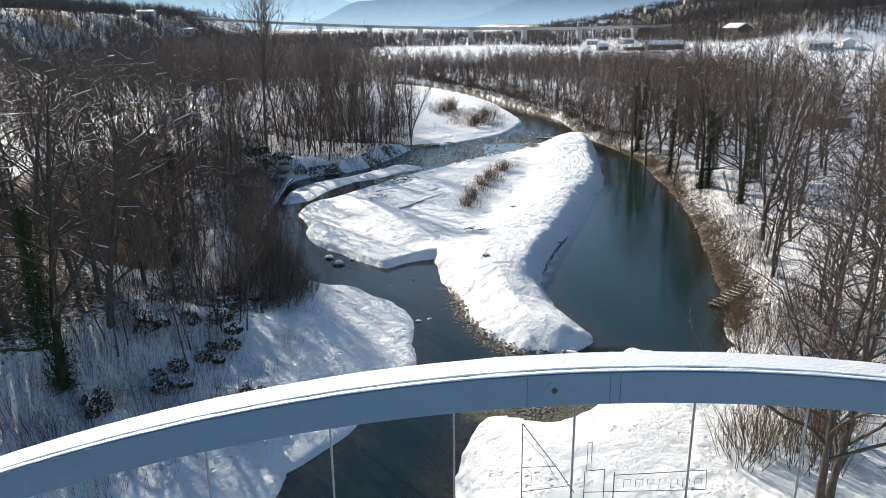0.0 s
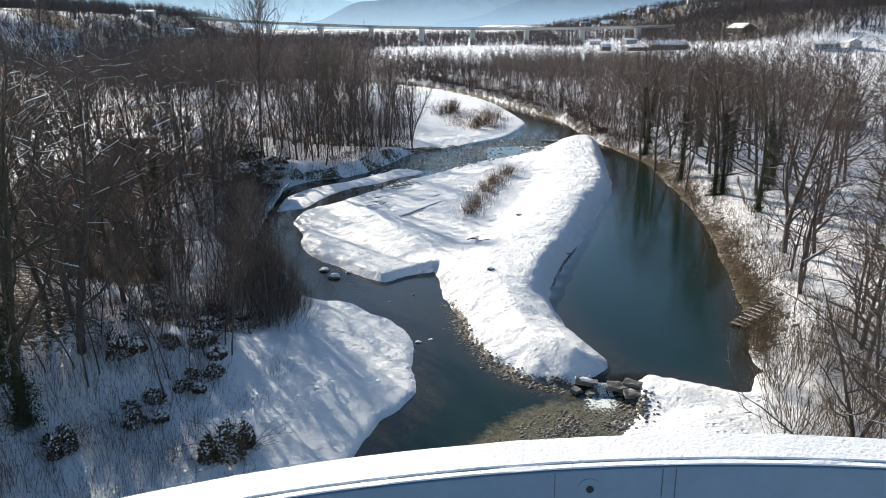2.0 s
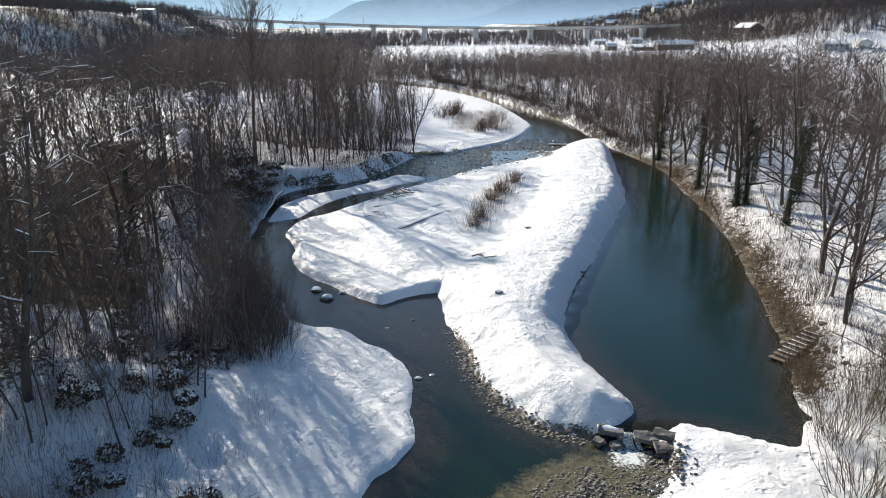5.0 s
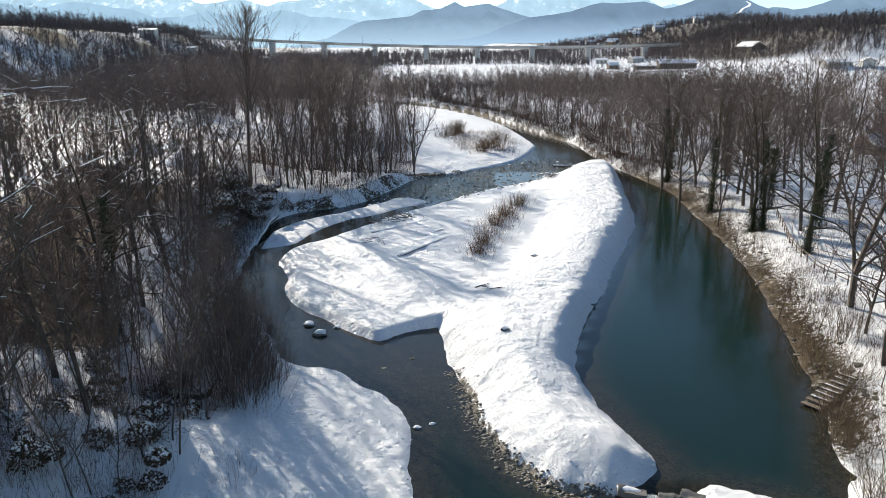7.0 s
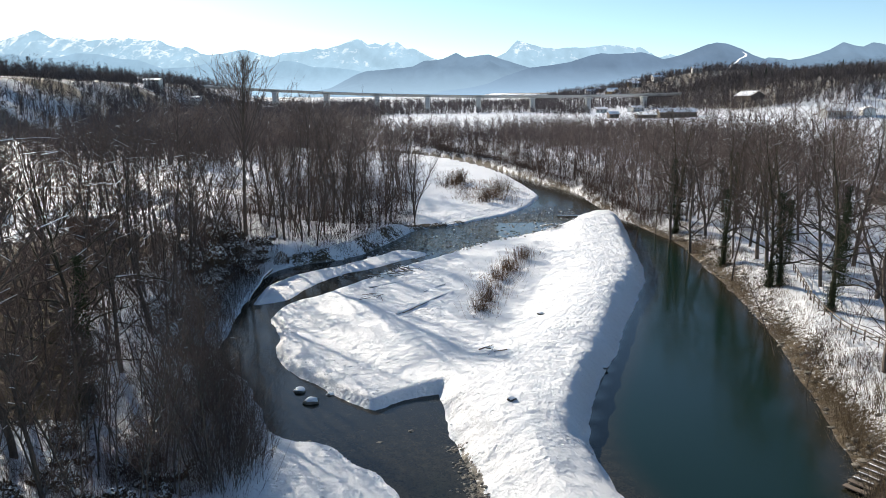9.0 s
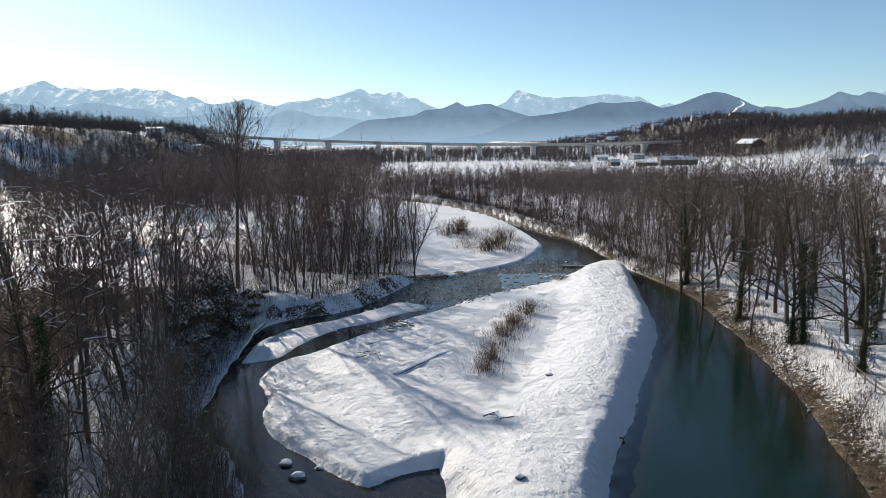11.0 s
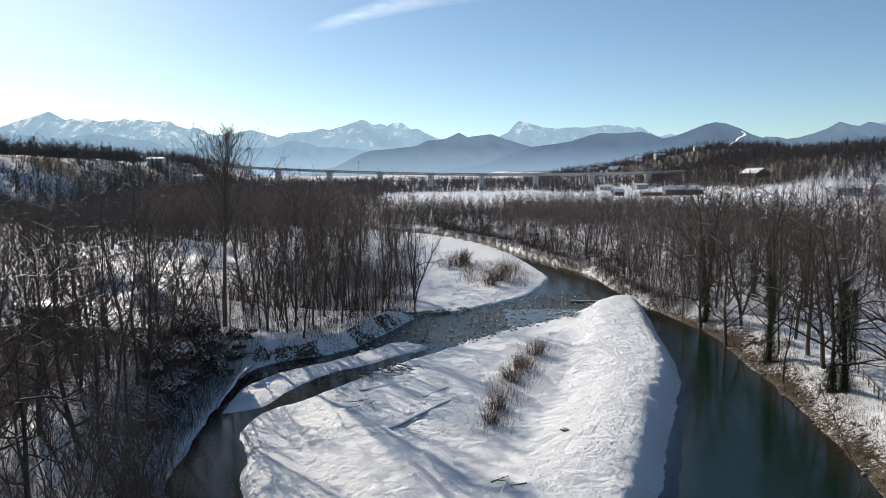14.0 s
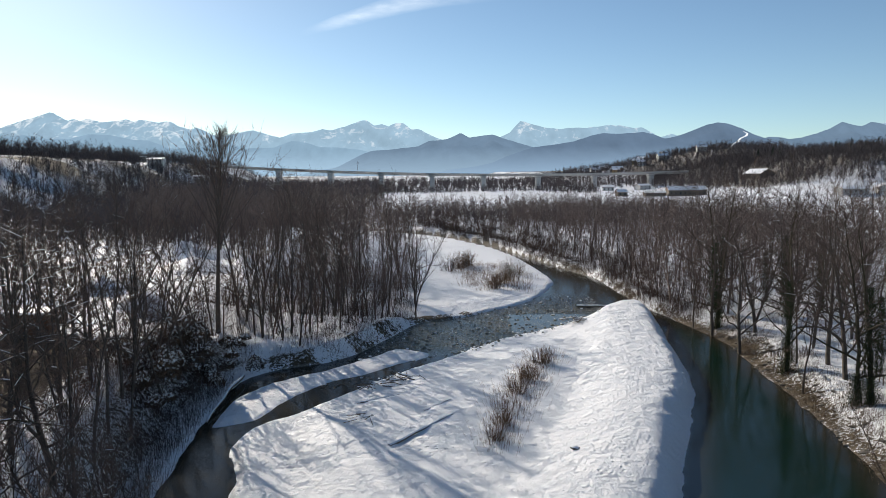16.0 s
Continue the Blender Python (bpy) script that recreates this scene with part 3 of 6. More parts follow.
# ---------------------------------------------------------------- mountains and the far sky
def ridge(name, label, away, crest, material, depth, seed, rough):
    """A range at that distance: crest holds (sideways slope, rise in thousandths of the distance)."""
    a = np.linspace(crest[0][0], crest[-1][0], 520)
    top = np.interp(a, [c[0] for c in crest], [c[1] for c in crest]) / 1000 * away + 24
    top = top + rough * away * (0.6 - 1.6 * np.abs(value_noise(a * 900, a * 0, 16, seed)) + 0.7 * value_noise(a * 900, a * 0, 4, seed + 1))
    rows = 44
    verts, hs = [], []
    for r in range(rows):
        f = r / (rows - 1)                       # nought at the crest, one at the foot in front
        dist = away - depth * f
        x = a * away
        spur = 1 - 2 * np.abs(value_noise(x + 0.5 * dist, dist + 0 * x, 420, seed + 7))
        gully = 1 - 2 * np.abs(value_noise(x - 0.3 * dist, dist + 0 * x, 130, seed + 9))
        fall = (1 - f) ** 1.15
        h = (top + 30) * (fall + min(f * 6, 1) * (1 - f) * (0.16 * (spur - 0.9) + 0.09 * (gully - 0.9))) - 30
        verts.append(np.stack([x, np.full_like(a, dist), h], 1))
        hs.append(np.clip((h - 24) / (0.085 * away), 0, 1.2))
    ob = mesh_object(name, np.concatenate(verts), grid_faces(len(a), rows), material, smooth=True)
    at = ob.data.attributes.new("height", "FLOAT", "POINT")
    at.data.foreach_set("value", np.concatenate(hs).astype(np.float32))
    return tagged(ob, label, "mountains", kind="structure")


def skyline(*pts):
    """Crest from sideways and upward hundredths-of-view numbers."""
    return [((x - 800) / 1303.0, (310 - y - (x - 784) * 0.011) / 1303.0 * 1000) for x, y in pts]


# glow tones per range: haze at the foot, hazed slopes, snow
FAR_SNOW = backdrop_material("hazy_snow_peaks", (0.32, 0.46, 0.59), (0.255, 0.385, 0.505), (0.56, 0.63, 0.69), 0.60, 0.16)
PALE_BLUE = backdrop_material("hazy_pale_foothills", (0.28, 0.41, 0.54), (0.195, 0.305, 0.415), (0.44, 0.53, 0.61), 0.25, 0.12)
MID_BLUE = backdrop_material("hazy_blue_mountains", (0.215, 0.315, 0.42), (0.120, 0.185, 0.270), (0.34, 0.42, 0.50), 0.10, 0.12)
DARK_BLUE = backdrop_material("hazy_wooded_foothill", (0.200, 0.300, 0.42), (0.096, 0.148, 0.225), (0.18, 0.24, 0.32), 0.05, 0.12)
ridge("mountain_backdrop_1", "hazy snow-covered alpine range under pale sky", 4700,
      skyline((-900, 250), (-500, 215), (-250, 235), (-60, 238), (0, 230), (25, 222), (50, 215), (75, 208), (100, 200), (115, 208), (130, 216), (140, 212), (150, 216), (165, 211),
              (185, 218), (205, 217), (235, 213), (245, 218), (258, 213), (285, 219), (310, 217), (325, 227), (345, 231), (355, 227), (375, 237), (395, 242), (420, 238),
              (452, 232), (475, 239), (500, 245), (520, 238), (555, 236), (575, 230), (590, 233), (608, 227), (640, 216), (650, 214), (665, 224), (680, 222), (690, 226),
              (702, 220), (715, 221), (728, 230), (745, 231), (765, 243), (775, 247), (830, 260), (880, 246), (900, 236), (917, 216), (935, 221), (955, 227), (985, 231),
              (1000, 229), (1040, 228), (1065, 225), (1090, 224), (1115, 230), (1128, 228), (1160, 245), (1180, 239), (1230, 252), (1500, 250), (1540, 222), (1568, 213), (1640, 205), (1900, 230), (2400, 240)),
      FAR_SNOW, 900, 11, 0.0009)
ridge("mountain_backdrop_4", "hazy pale foothills under the snow range", 4100,
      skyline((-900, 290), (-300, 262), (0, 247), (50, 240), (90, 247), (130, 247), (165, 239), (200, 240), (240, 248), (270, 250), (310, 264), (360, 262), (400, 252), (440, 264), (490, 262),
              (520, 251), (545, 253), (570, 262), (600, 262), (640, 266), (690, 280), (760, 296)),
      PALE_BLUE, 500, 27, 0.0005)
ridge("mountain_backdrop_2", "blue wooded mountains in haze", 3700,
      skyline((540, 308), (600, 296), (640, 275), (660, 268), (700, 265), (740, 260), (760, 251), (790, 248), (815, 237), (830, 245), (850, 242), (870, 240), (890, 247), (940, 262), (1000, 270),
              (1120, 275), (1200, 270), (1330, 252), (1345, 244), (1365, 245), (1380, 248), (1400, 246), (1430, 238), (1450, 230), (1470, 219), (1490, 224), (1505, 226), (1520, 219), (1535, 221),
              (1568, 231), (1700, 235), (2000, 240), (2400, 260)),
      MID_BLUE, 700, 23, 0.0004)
ridge("mountain_backdrop_3", "hazy dark blue wooded foothill with a cleared ski run", 3000,
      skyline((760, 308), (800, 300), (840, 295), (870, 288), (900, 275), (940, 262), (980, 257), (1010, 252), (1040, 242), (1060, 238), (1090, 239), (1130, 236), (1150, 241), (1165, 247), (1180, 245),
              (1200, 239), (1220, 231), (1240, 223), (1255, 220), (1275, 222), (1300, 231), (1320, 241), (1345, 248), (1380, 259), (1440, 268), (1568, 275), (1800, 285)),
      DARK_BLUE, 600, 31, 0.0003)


def ski_run():
    n = Nodes("ski_snow_glow")
    # glows by itself: the sunlit, hazy look of far snow is emission
    em = n.tree.nodes.new("ShaderNodeEmission")
    n.link(n.mix(n.noise(0.02), (0.55, 0.62, 0.68), (0.75, 0.78, 0.82)), em.inputs["Color"])
    n.link(em.outputs[0], n.out.inputs["Surface"])
    way = [(1299, 235), (1306, 239), (1304, 243), (1294, 247), (1291, 252), (1283, 256), (1279, 262), (1270, 266), (1264, 272)]
    mid = []
    for px, pz in way:
        k = (310 - pz - (px - 784) * 0.011) / 1303
        mid.append(((px - 800) / 1303, k))
    verts, faces = [], []
    for (a, k), wd in zip(mid, (3, 7, 12, 7, 10, 6, 12, 9, 16)):
        for s in (-1, 1):
            verts.append(((a + s * wd * 0.00016) * 2380, 2380, k * 2380 + 24))
    for i in range(len(mid) - 1):
        faces.append((2 * i, 2 * i + 1, 2 * i + 3, 2 * i + 2))
    ob = mesh_object("ski_run_backdrop", verts, faces, n.mat)
    return tagged(ob, "white cleared ski run on the far slope", "ski run", kind="structure")


ski_run()


def cloud():
    n = Nodes("thin_cloud")
    # emission in place of sunlight scattered in the wisp
    em = n.tree.nodes.new("ShaderNodeEmission")
    em.inputs["Color"].default_value = (0.86, 0.92, 0.97, 1)
    tr = n.tree.nodes.new("ShaderNodeBsdfTransparent")
    mx = n.tree.nodes.new("ShaderNodeMixShader")
    veil = n.math("MULTIPLY", n.attr("veil"), n.ramp(n.noise(0.006, 7, 0.6, stretch=(0.6, 1.0, 2.2)), (0.30, 0.04), (0.75, 0.42)))
    n.link(veil, mx.inputs[0])
    n.link(tr.outputs[0], mx.inputs[1])
    n.link(em.outputs[0], mx.inputs[2])
    n.link(mx.outputs[0], n.out.inputs["Surface"])
    u, v = np.meshgrid(np.linspace(0, 1, 60), np.linspace(-1, 1, 24))
    u, v = u.ravel(), v.ravel()
    mid = 880 + 270 * u + 60 * np.sin(u * 3.0)
    wide = 95 * (0.25 + u ** 0.7) * (1 - 0.3 * u)
    x = -960 + 1500 * u + 40 * value_noise(u * 10, v, 2, 4)
    veil_v = np.clip(1 - np.abs(v) ** 1.5, 0, 1) * smoothstep(0, 0.2, u) * smoothstep(1.0, 0.55, u)
    ob = mesh_object("cloud_backdrop", np.stack([x, np.full_like(x, 4780.0), mid + v * wide + 40], 1), grid_faces(60, 24), n.mat)
    at = ob.data.attributes.new("veil", "FLOAT", "POINT")
    at.data.foreach_set("value", veil_v.astype(np.float32))
    ob.visible_shadow = False
    return tagged(ob, "thin white wisp of high cloud", "cloud", kind="structure")


cloud()


# ---------------------------------------------------------------- trees
class Growth:
    """Limbs, twigs and snow of one tree, gathered as segments."""

    def __init__(self, seed):
        self.rng = random.Random(seed)
        self.thick, self.thin, self.fine, self.snow = [], [], [], []

    def grow(self, p, d, length, r, segs, lift, wander):
        """A bending shoot; returns its points."""
        rng, pts, step = self.rng, [p], length / segs
        for k in range(segs):
            d = (d + Vector((rng.gauss(0, wander), rng.gauss(0, wander), rng.gauss(0, wander) + lift))).normalized()
            q = p + d * step
            pts.append(q)
            p = q
        return pts

    def tube(self, pts, r0, r1, snowy=0.0):
        n = len(pts) - 1
        for k in range(n):
            a, b = r0 + (r1 - r0) * k / n, r0 + (r1 - r0) * (k + 1) / n
            self.thick.append((pts[k], pts[k + 1], a, b))
            flat = abs((pts[k + 1] - pts[k]).normalized().z)
            if snowy and flat < 0.60 and self.rng.random() < snowy:
                up = Vector((0, 0, 1))
                self.snow.append((pts[k] + up * a * 0.75, pts[k + 1] + up * b * 0.75, max(a * 0.7, 0.024), max(b * 0.7, 0.019)))

    def twig(self, p, q, r, fine=False):
        (self.fine if fine else self.thin).append((p, q, r))


SHAPES = {"upright": dict(first=0.22, tilt=(20, 50), reach=0.21, lift=0.09, lean=0.13, r=0.0080, wander=0.075),
          "broad": dict(first=0.15, tilt=(30, 72), reach=0.36, lift=0.05, lean=0.06, r=0.0150, wander=0.06),
          "poplar": dict(first=0.44, tilt=(16, 36), reach=0.0, lift=0.05, lean=0.012, r=0.0125, wander=0.015),
          "sapling": dict(first=0.30, tilt=(20, 50), reach=0.24, lift=0.08, lean=0.06, r=0.0065, wander=0.06)}


def tree_segments(seed, tall, kind, limbs, subs, twigs, twig_r, long_twig=1.0, snowy=0.0, segs=4):
    """A bare tree: trunk, so many limbs, side shoots on each limb, twigs on each shoot."""
    g = Growth(seed)
    rng, spec = g.rng, SHAPES[kind]
    base_r = tall * spec["r"]
    stems = [(Vector((0, 0, -0.4)), Vector((rng.gauss(0, spec["lean"]), rng.gauss(0, spec["lean"]), 1)).normalized(), tall, base_r)]
    if kind == "broad" and rng.random() < 0.6:
        stems.append((Vector((0.1, 0, 1.5)), Vector((rng.uniform(-0.35, 0.35), rng.uniform(-0.35, 0.35), 1)).normalized(), tall * 0.78, base_r * 0.7))
    for p, d, length, r in stems:
        trunk = g.grow(p, d, length, r, 10, 0.03, spec["wander"])
        g.tube(trunk, r, max(r * 0.10, 0.015))
        count = limbs if len(stems) == 1 else int(limbs * 0.6)
        for k in range(count):
            f = spec["first"] + (0.98 - spec["first"]) * (k + rng.random()) / count
            i = min(int(f * 10), 9)
            p0 = trunk[i].lerp(trunk[i + 1], f * 10 - i)
            turn, tilt = k * 2.4 + rng.uniform(-0.5, 0.5), radians(rng.uniform(*spec["tilt"]))
            out = Vector((math.cos(turn) * math.sin(tilt), math.sin(turn) * math.sin(tilt), math.cos(tilt)))
            shape = (0.42 + 0.62 * math.sin(math.pi * (0.12 + 0.80 * f))) if kind in ("upright", "broad") else (1.15 - f)
            l1 = tall * (1.03 - f) * rng.uniform(0.72, 1.0) if kind == "poplar" else tall * spec["reach"] * (0.45 + 0.75 * shape) * rng.uniform(0.7, 1.3)
            r1 = max(r * (1 - f) * 0.55, 0.045 if kind == "poplar" else 0.030)
            limb = g.grow(p0, out, l1, r1, segs, spec["lift"] * 4 / segs, 0.19 if kind == "broad" else 0.06 if kind == "poplar" else 0.14)
            g.tube(limb, r1, 0.010, snowy)
            for s in range(subs):
                h = 0.15 + 0.85 * (s + rng.random()) / subs
                j = min(int(h * segs), segs - 1)
                p1 = limb[j].lerp(limb[j + 1], h * segs - j)
                along = (limb[j + 1] - limb[j]).normalized()
                side = Vector((rng.gauss(0, 1), rng.gauss(0, 1), rng.gauss(0.25, 0.7))).normalized()
                l2 = max(l1 * rng.uniform(0.22, 0.48) * (1.15 - 0.5 * h), 0.5)
                way = (along * (1.7 if kind == "poplar" else 0.85) + side).normalized()
                mid = p1 + way * l2 * 0.5
                end = mid + (way + Vector((rng.gauss(0, 0.25), rng.gauss(0, 0.25), 0.12))).normalized() * l2 * 0.5
                g.twig(p1, mid + (mid - p1) * 0.2, twig_r * 1.7)
                g.twig(mid, end, twig_r * 1.3)
                if snowy and abs(way.z) < 0.55 and rng.random() < snowy * 0.5:
                    g.snow.append((p1 + Vector((0, 0, 0.02)), mid + Vector((0, 0, 0.02)), 0.018, 0.010))
                for m in range(twigs):
                    q = rng.random()
                    p2 = p1.lerp(mid, q * 2) if q < 0.5 else mid.lerp(end, q * 2 - 1)
                    w = (way * (1.8 if kind == "poplar" else 0.8) + Vector((rng.gauss(0, 0.7), rng.gauss(0, 0.7), rng.gauss(0.2, 0.5)))).normalized()
                    g.twig(p2, p2 + w * rng.uniform(0.5, 1.4) * long_twig, twig_r * 1.35, True)
    return g


def split(segs):
    a = np.array([s[0][:] for s in segs])
    b = np.array([s[1][:] for s in segs])
    return a, b


def plant_from(g, name, label, category, group, bark=None, twigs=None, ivy=0.0, sides=4):
    root = new(name)
    root.empty_display_size = 0.5
    tagged(root, label, category, group)
    p0, p1 = split(g.thick)
    v, f = tube_arrays(p0, p1, [s[2] for s in g.thick], [s[3] for s in g.thick], sides)
    mesh_object("trunk", v, f, bark or BARK, root, smooth=True)
    p0, p1 = split(g.thin)
    v, f = spike_arrays(p0, p1, [s[2] for s in g.thin])
    if g.fine:
        p0, p1 = split(g.fine)
        v, f = joined((v, f), blade_arrays(p0, p1, [s[2] for s in g.fine]))
    mesh_object("crown", v, f, twigs or TWIGS, root)
    if g.snow:
        p0, p1 = split(g.snow)
        v, f = tube_arrays(p0, p1, [s[2] for s in g.snow], [s[3] for s in g.snow], 4)
        tagged(mesh_object("snow_cap", v, f, SNOW, root, "fresh snow lying along the limbs"), kind="stuff")
    if ivy:
        rng = np.random.default_rng(int(ivy * 100))
        n = 9000
        hgt = ivy * rng.random(n) ** 1.3
        seg = [s for s in g.thick[:12]]
        ang, rad = rng.random(n) * 6.283, (0.25 + 0.85 * rng.random(n) ** 2) * (1.15 - 0.6 * hgt / ivy)
        cx = np.interp(hgt, [s[0].z for s in seg], [s[0].x for s in seg])
        cy = np.interp(hgt, [s[0].z for s in seg], [s[0].y for s in seg])
        c = np.stack([cx + np.cos(ang) * rad, cy + np.sin(ang) * rad, hgt], 1)
        tagged(mesh_object("ivy", *leaf_arrays(c, 0.115, rng), IVY, root, "dark green ivy climbing the trunk"), kind="stuff")
    return root


def leaf_arrays(c, size, rng):
    n = len(c)
    d = rng.normal(size=(n, 3))
    d /= np.linalg.norm(d, axis=1, keepdims=True)
    e = np.cross(d, rng.normal(size=(n, 3)))
    e /= np.linalg.norm(e, axis=1, keepdims=True) + 1e-9
    s = size * (0.6 + 0.8 * rng.random((n, 1)))
    verts = np.stack([c - d * s * 0.5, c + e * s * 0.36, c + d * s * 0.6, c - e * s * 0.36], 1).reshape(-1, 3)
    faces = np.arange(n * 4).reshape(n, 4)
    return verts, faces


CLEARINGS = [(232, 592, 15), (238, 615, 15), (-53, 170, 9), (-50, 150, 5)]


def plant(kinds, places, sink=0.1):
    """Copies of the given plants, rooted in the ground: places hold x, y, which kind, turn, scale."""
    if not places:
        return
    z = heights(np.array([(p[0], p[1]) for p in places], float))
    for (x, y, which, turn, scale), h in zip(places, z):
        got = copy_thing(kinds[which], Matrix.LocRotScale((x, y, float(h) - sink), Euler((0, 0, turn)), None))
        got.scale = (scale, scale, scale)


def clear_away(*plants):
    """The patterns that the copies were made from do not stand in the place."""
    for ob in plants:
        for o in (*ob.children_recursive, ob):
            bpy.data.objects.remove(o)


def scatter(seed, outline, count, apart, dry=1.0, anywhere=False):
    """Random dry places inside an outline, no two closer than apart."""
    rng = np.random.default_rng(seed)
    xs, ys = [p[0] for p in outline], [p[1] for p in outline]
    n = count * 14
    x, y = rng.uniform(min(xs), max(xs), n), rng.uniform(min(ys), max(ys), n)
    ok = inside(x, y, outline) & ~inside(x, y, BAR) & ~inside(x, y, SPIT)
    ok &= (inside(x, y, LEFT_LAND) | inside(x, y, RIGHT_LAND))
    ok &= np.minimum(line_distance(x, y, LEFT_SHORE), line_distance(x, y, RIGHT_SHORE)) > dry
    if anywhere:
        ok = inside(x, y, outline)
    for cx, cy, r in CLEARINGS:
        ok &= np.hypot(x - cx, y - cy) > r
    got = np.zeros((0, 2))
    for q in np.stack([x, y], 1)[ok]:
        if len(got) == 0 or np.min(np.hypot(*(got - q).T)) > apart:
            got = np.vstack([got, q])
            if len(got) >= count:
                break
    return got


def wood(seed, outline, count, apart, kinds, which, size=(0.75, 1.15), dry=1.0):
    rng = random.Random(seed)
    plant(kinds, [(float(x), float(y), rng.choice(which), rng.uniform(0, 6.28), rng.uniform(*size)) for x, y in scatter(seed, outline, count, apart, dry)])


def stuff_mesh(name, label, category, verts, loops, sizes, material):
    """One big mesh out of arrays: faces of the given sizes in a row."""
    me = bpy.data.meshes.new(name)
    me.vertices.add(len(verts))
    me.vertices.foreach_set("co", np.asarray(verts, np.float32).ravel())
    me.loops.add(len(loops))
    me.loops.foreach_set("vertex_index", np.asarray(loops, np.int32))
    me.polygons.add(len(sizes))
    starts = np.concatenate([[0], np.cumsum(sizes)[:-1]])
    me.polygons.foreach_set("loop_start", starts.astype(np.int32))
    me.materials.append(material)
    me.update(calc_edges=True)
    return tagged(new(name, me), label, category, kind="stuff")


def tree_arrays(g, sides):
    p0, p1 = split(g.thick)
    v0, f0 = tube_arrays(p0, p1, [s[2] for s in g.thick], [s[3] for s in g.thick], sides)
    p0, p1 = split(g.thin)
    v1, f1 = spike_arrays(p0, p1, [s[2] for s in g.thin])
    p0, p1 = split(g.fine)
    v1, f1 = joined((v1, f1), blade_arrays(p0, p1, [s[2] for s in g.fine]))
    f1 = np.array(f1)
    loops = np.concatenate([f0.ravel(), (f1 + len(v0)).ravel()])
    sizes = np.concatenate([np.full(len(f0), 4), np.full(len(f1), 3)])
    return np.concatenate([v0, v1]), loops, sizes


def joined_wood(name, label, seed, outline, count, apart, patterns, size, dry, material):
    """A thicket whose trees nobody could count: one mesh."""
    rng = np.random.default_rng(seed)
    xy = scatter(seed, outline, count, apart, dry)
    z = heights(xy)
    V, L, S, base = [], [], [], 0
    for (x, y), h in zip(xy, z):
        v, l, s = patterns[rng.integers(len(patterns))]
        t, k = rng.uniform(0, 6.28), rng.uniform(*size)
        c, sn = math.cos(t) * k, math.sin(t) * k
        V.append(np.stack([v[:, 0] * c - v[:, 1] * sn + x, v[:, 0] * sn + v[:, 1] * c + y, v[:, 2] * k * rng.uniform(0.9, 1.1) + h], 1))
        L.append(l + base)
        S.append(s)
        base += len(v)
    return stuff_mesh(name, label, "woods", np.concatenate(V), np.concatenate(L), np.concatenate(S), material)


def far_wood(name, label, seed, outline, count, apart, tall, twig_r, per=20):
    """Trees too far off to be told apart: one mesh."""
    rng = np.random.default_rng(seed)
    xy = scatter(seed, outline, count, apart)
    n = len(xy)
    z = heights(xy)
    h = tall * rng.uniform(0.6, 1.2, n)
    base = np.column_stack([xy, z - 0.3])
    top = base + np.column_stack([rng.normal(0, 0.4, n), rng.normal(0, 0.4, n), h])
    tv, tf = spike_arrays(base, top, h * 0.014)
    f = rng.uniform(0.12, 1.0, (n, per))
    ang, tilt = rng.uniform(0, 6.283, (n, per)), rng.uniform(0.2, 1.25, (n, per))
    ln = h[:, None] * (0.42 * (1.2 - f)) * rng.uniform(0.6, 1.3, (n, per))
    out = np.stack([np.cos(ang) * np.sin(tilt), np.sin(ang) * np.sin(tilt), np.cos(tilt)], -1)
    p = base[:, None] + (top - base)[:, None] * f[..., None] + rng.normal(0, 0.05, (n, per, 3)) * h[:, None, None]
    sv, sf = blade_arrays(p.reshape(-1, 3), (p + out * ln[..., None]).reshape(-1, 3), np.full(n * per, twig_r * 1.2))
    loops = np.concatenate([tf.ravel(), (sf + len(tv)).ravel()])
    return stuff_mesh(name, label, "woods", np.concatenate([tv, sv]), loops, np.full(len(tf) + len(sf), 3), FAR_TWIGS)


def brush(name, label, seed, outline, clumps, stems, tall, wide, thick, material, dry=0.8, anywhere=False):
    """Undergrowth: countless thin stems in clumps, one mesh."""
    rng = np.random.default_rng(seed)
    xy = scatter(seed, outline, clumps, 0.5, dry, anywhere)
    n = len(xy)
    off = rng.normal(0, wide, (n, stems, 2))
    at = (xy[:, None] + off).reshape(-1, 2)
    z = heights(at)
    lean = (off * 0.35 / wide).reshape(-1, 2) + rng.normal(0, 0.25, (n * stems, 2))
    ln = tall * rng.uniform(0.35, 1.1, n * stems) * np.repeat(rng.uniform(0.5, 1.1, n), stems)
    p0 = np.column_stack([at, z - 0.05])
    p1 = p0 + np.column_stack([lean * ln[:, None] * 0.5, ln])
    mid = p0 + (p1 - p0) * rng.uniform(0.3, 0.8, (n * stems, 1))
    side = np.column_stack([rng.normal(0, 0.5, (n * stems, 2)), rng.uniform(0.1, 0.7, n * stems)]) * ln[:, None] * 0.4
    a, fa = spike_arrays(p0, p1, np.full(len(p0), thick))
    b, fb = blade_arrays(mid, mid + side, np.full(len(p0), thick * 1.1))
    loops = np.concatenate([fa.ravel(), (fb + len(a)).ravel()])
    return stuff_mesh(name, label, "undergrowth", np.concatenate([a, b]), loops, np.full(len(fa) + len(fb), 3), material)


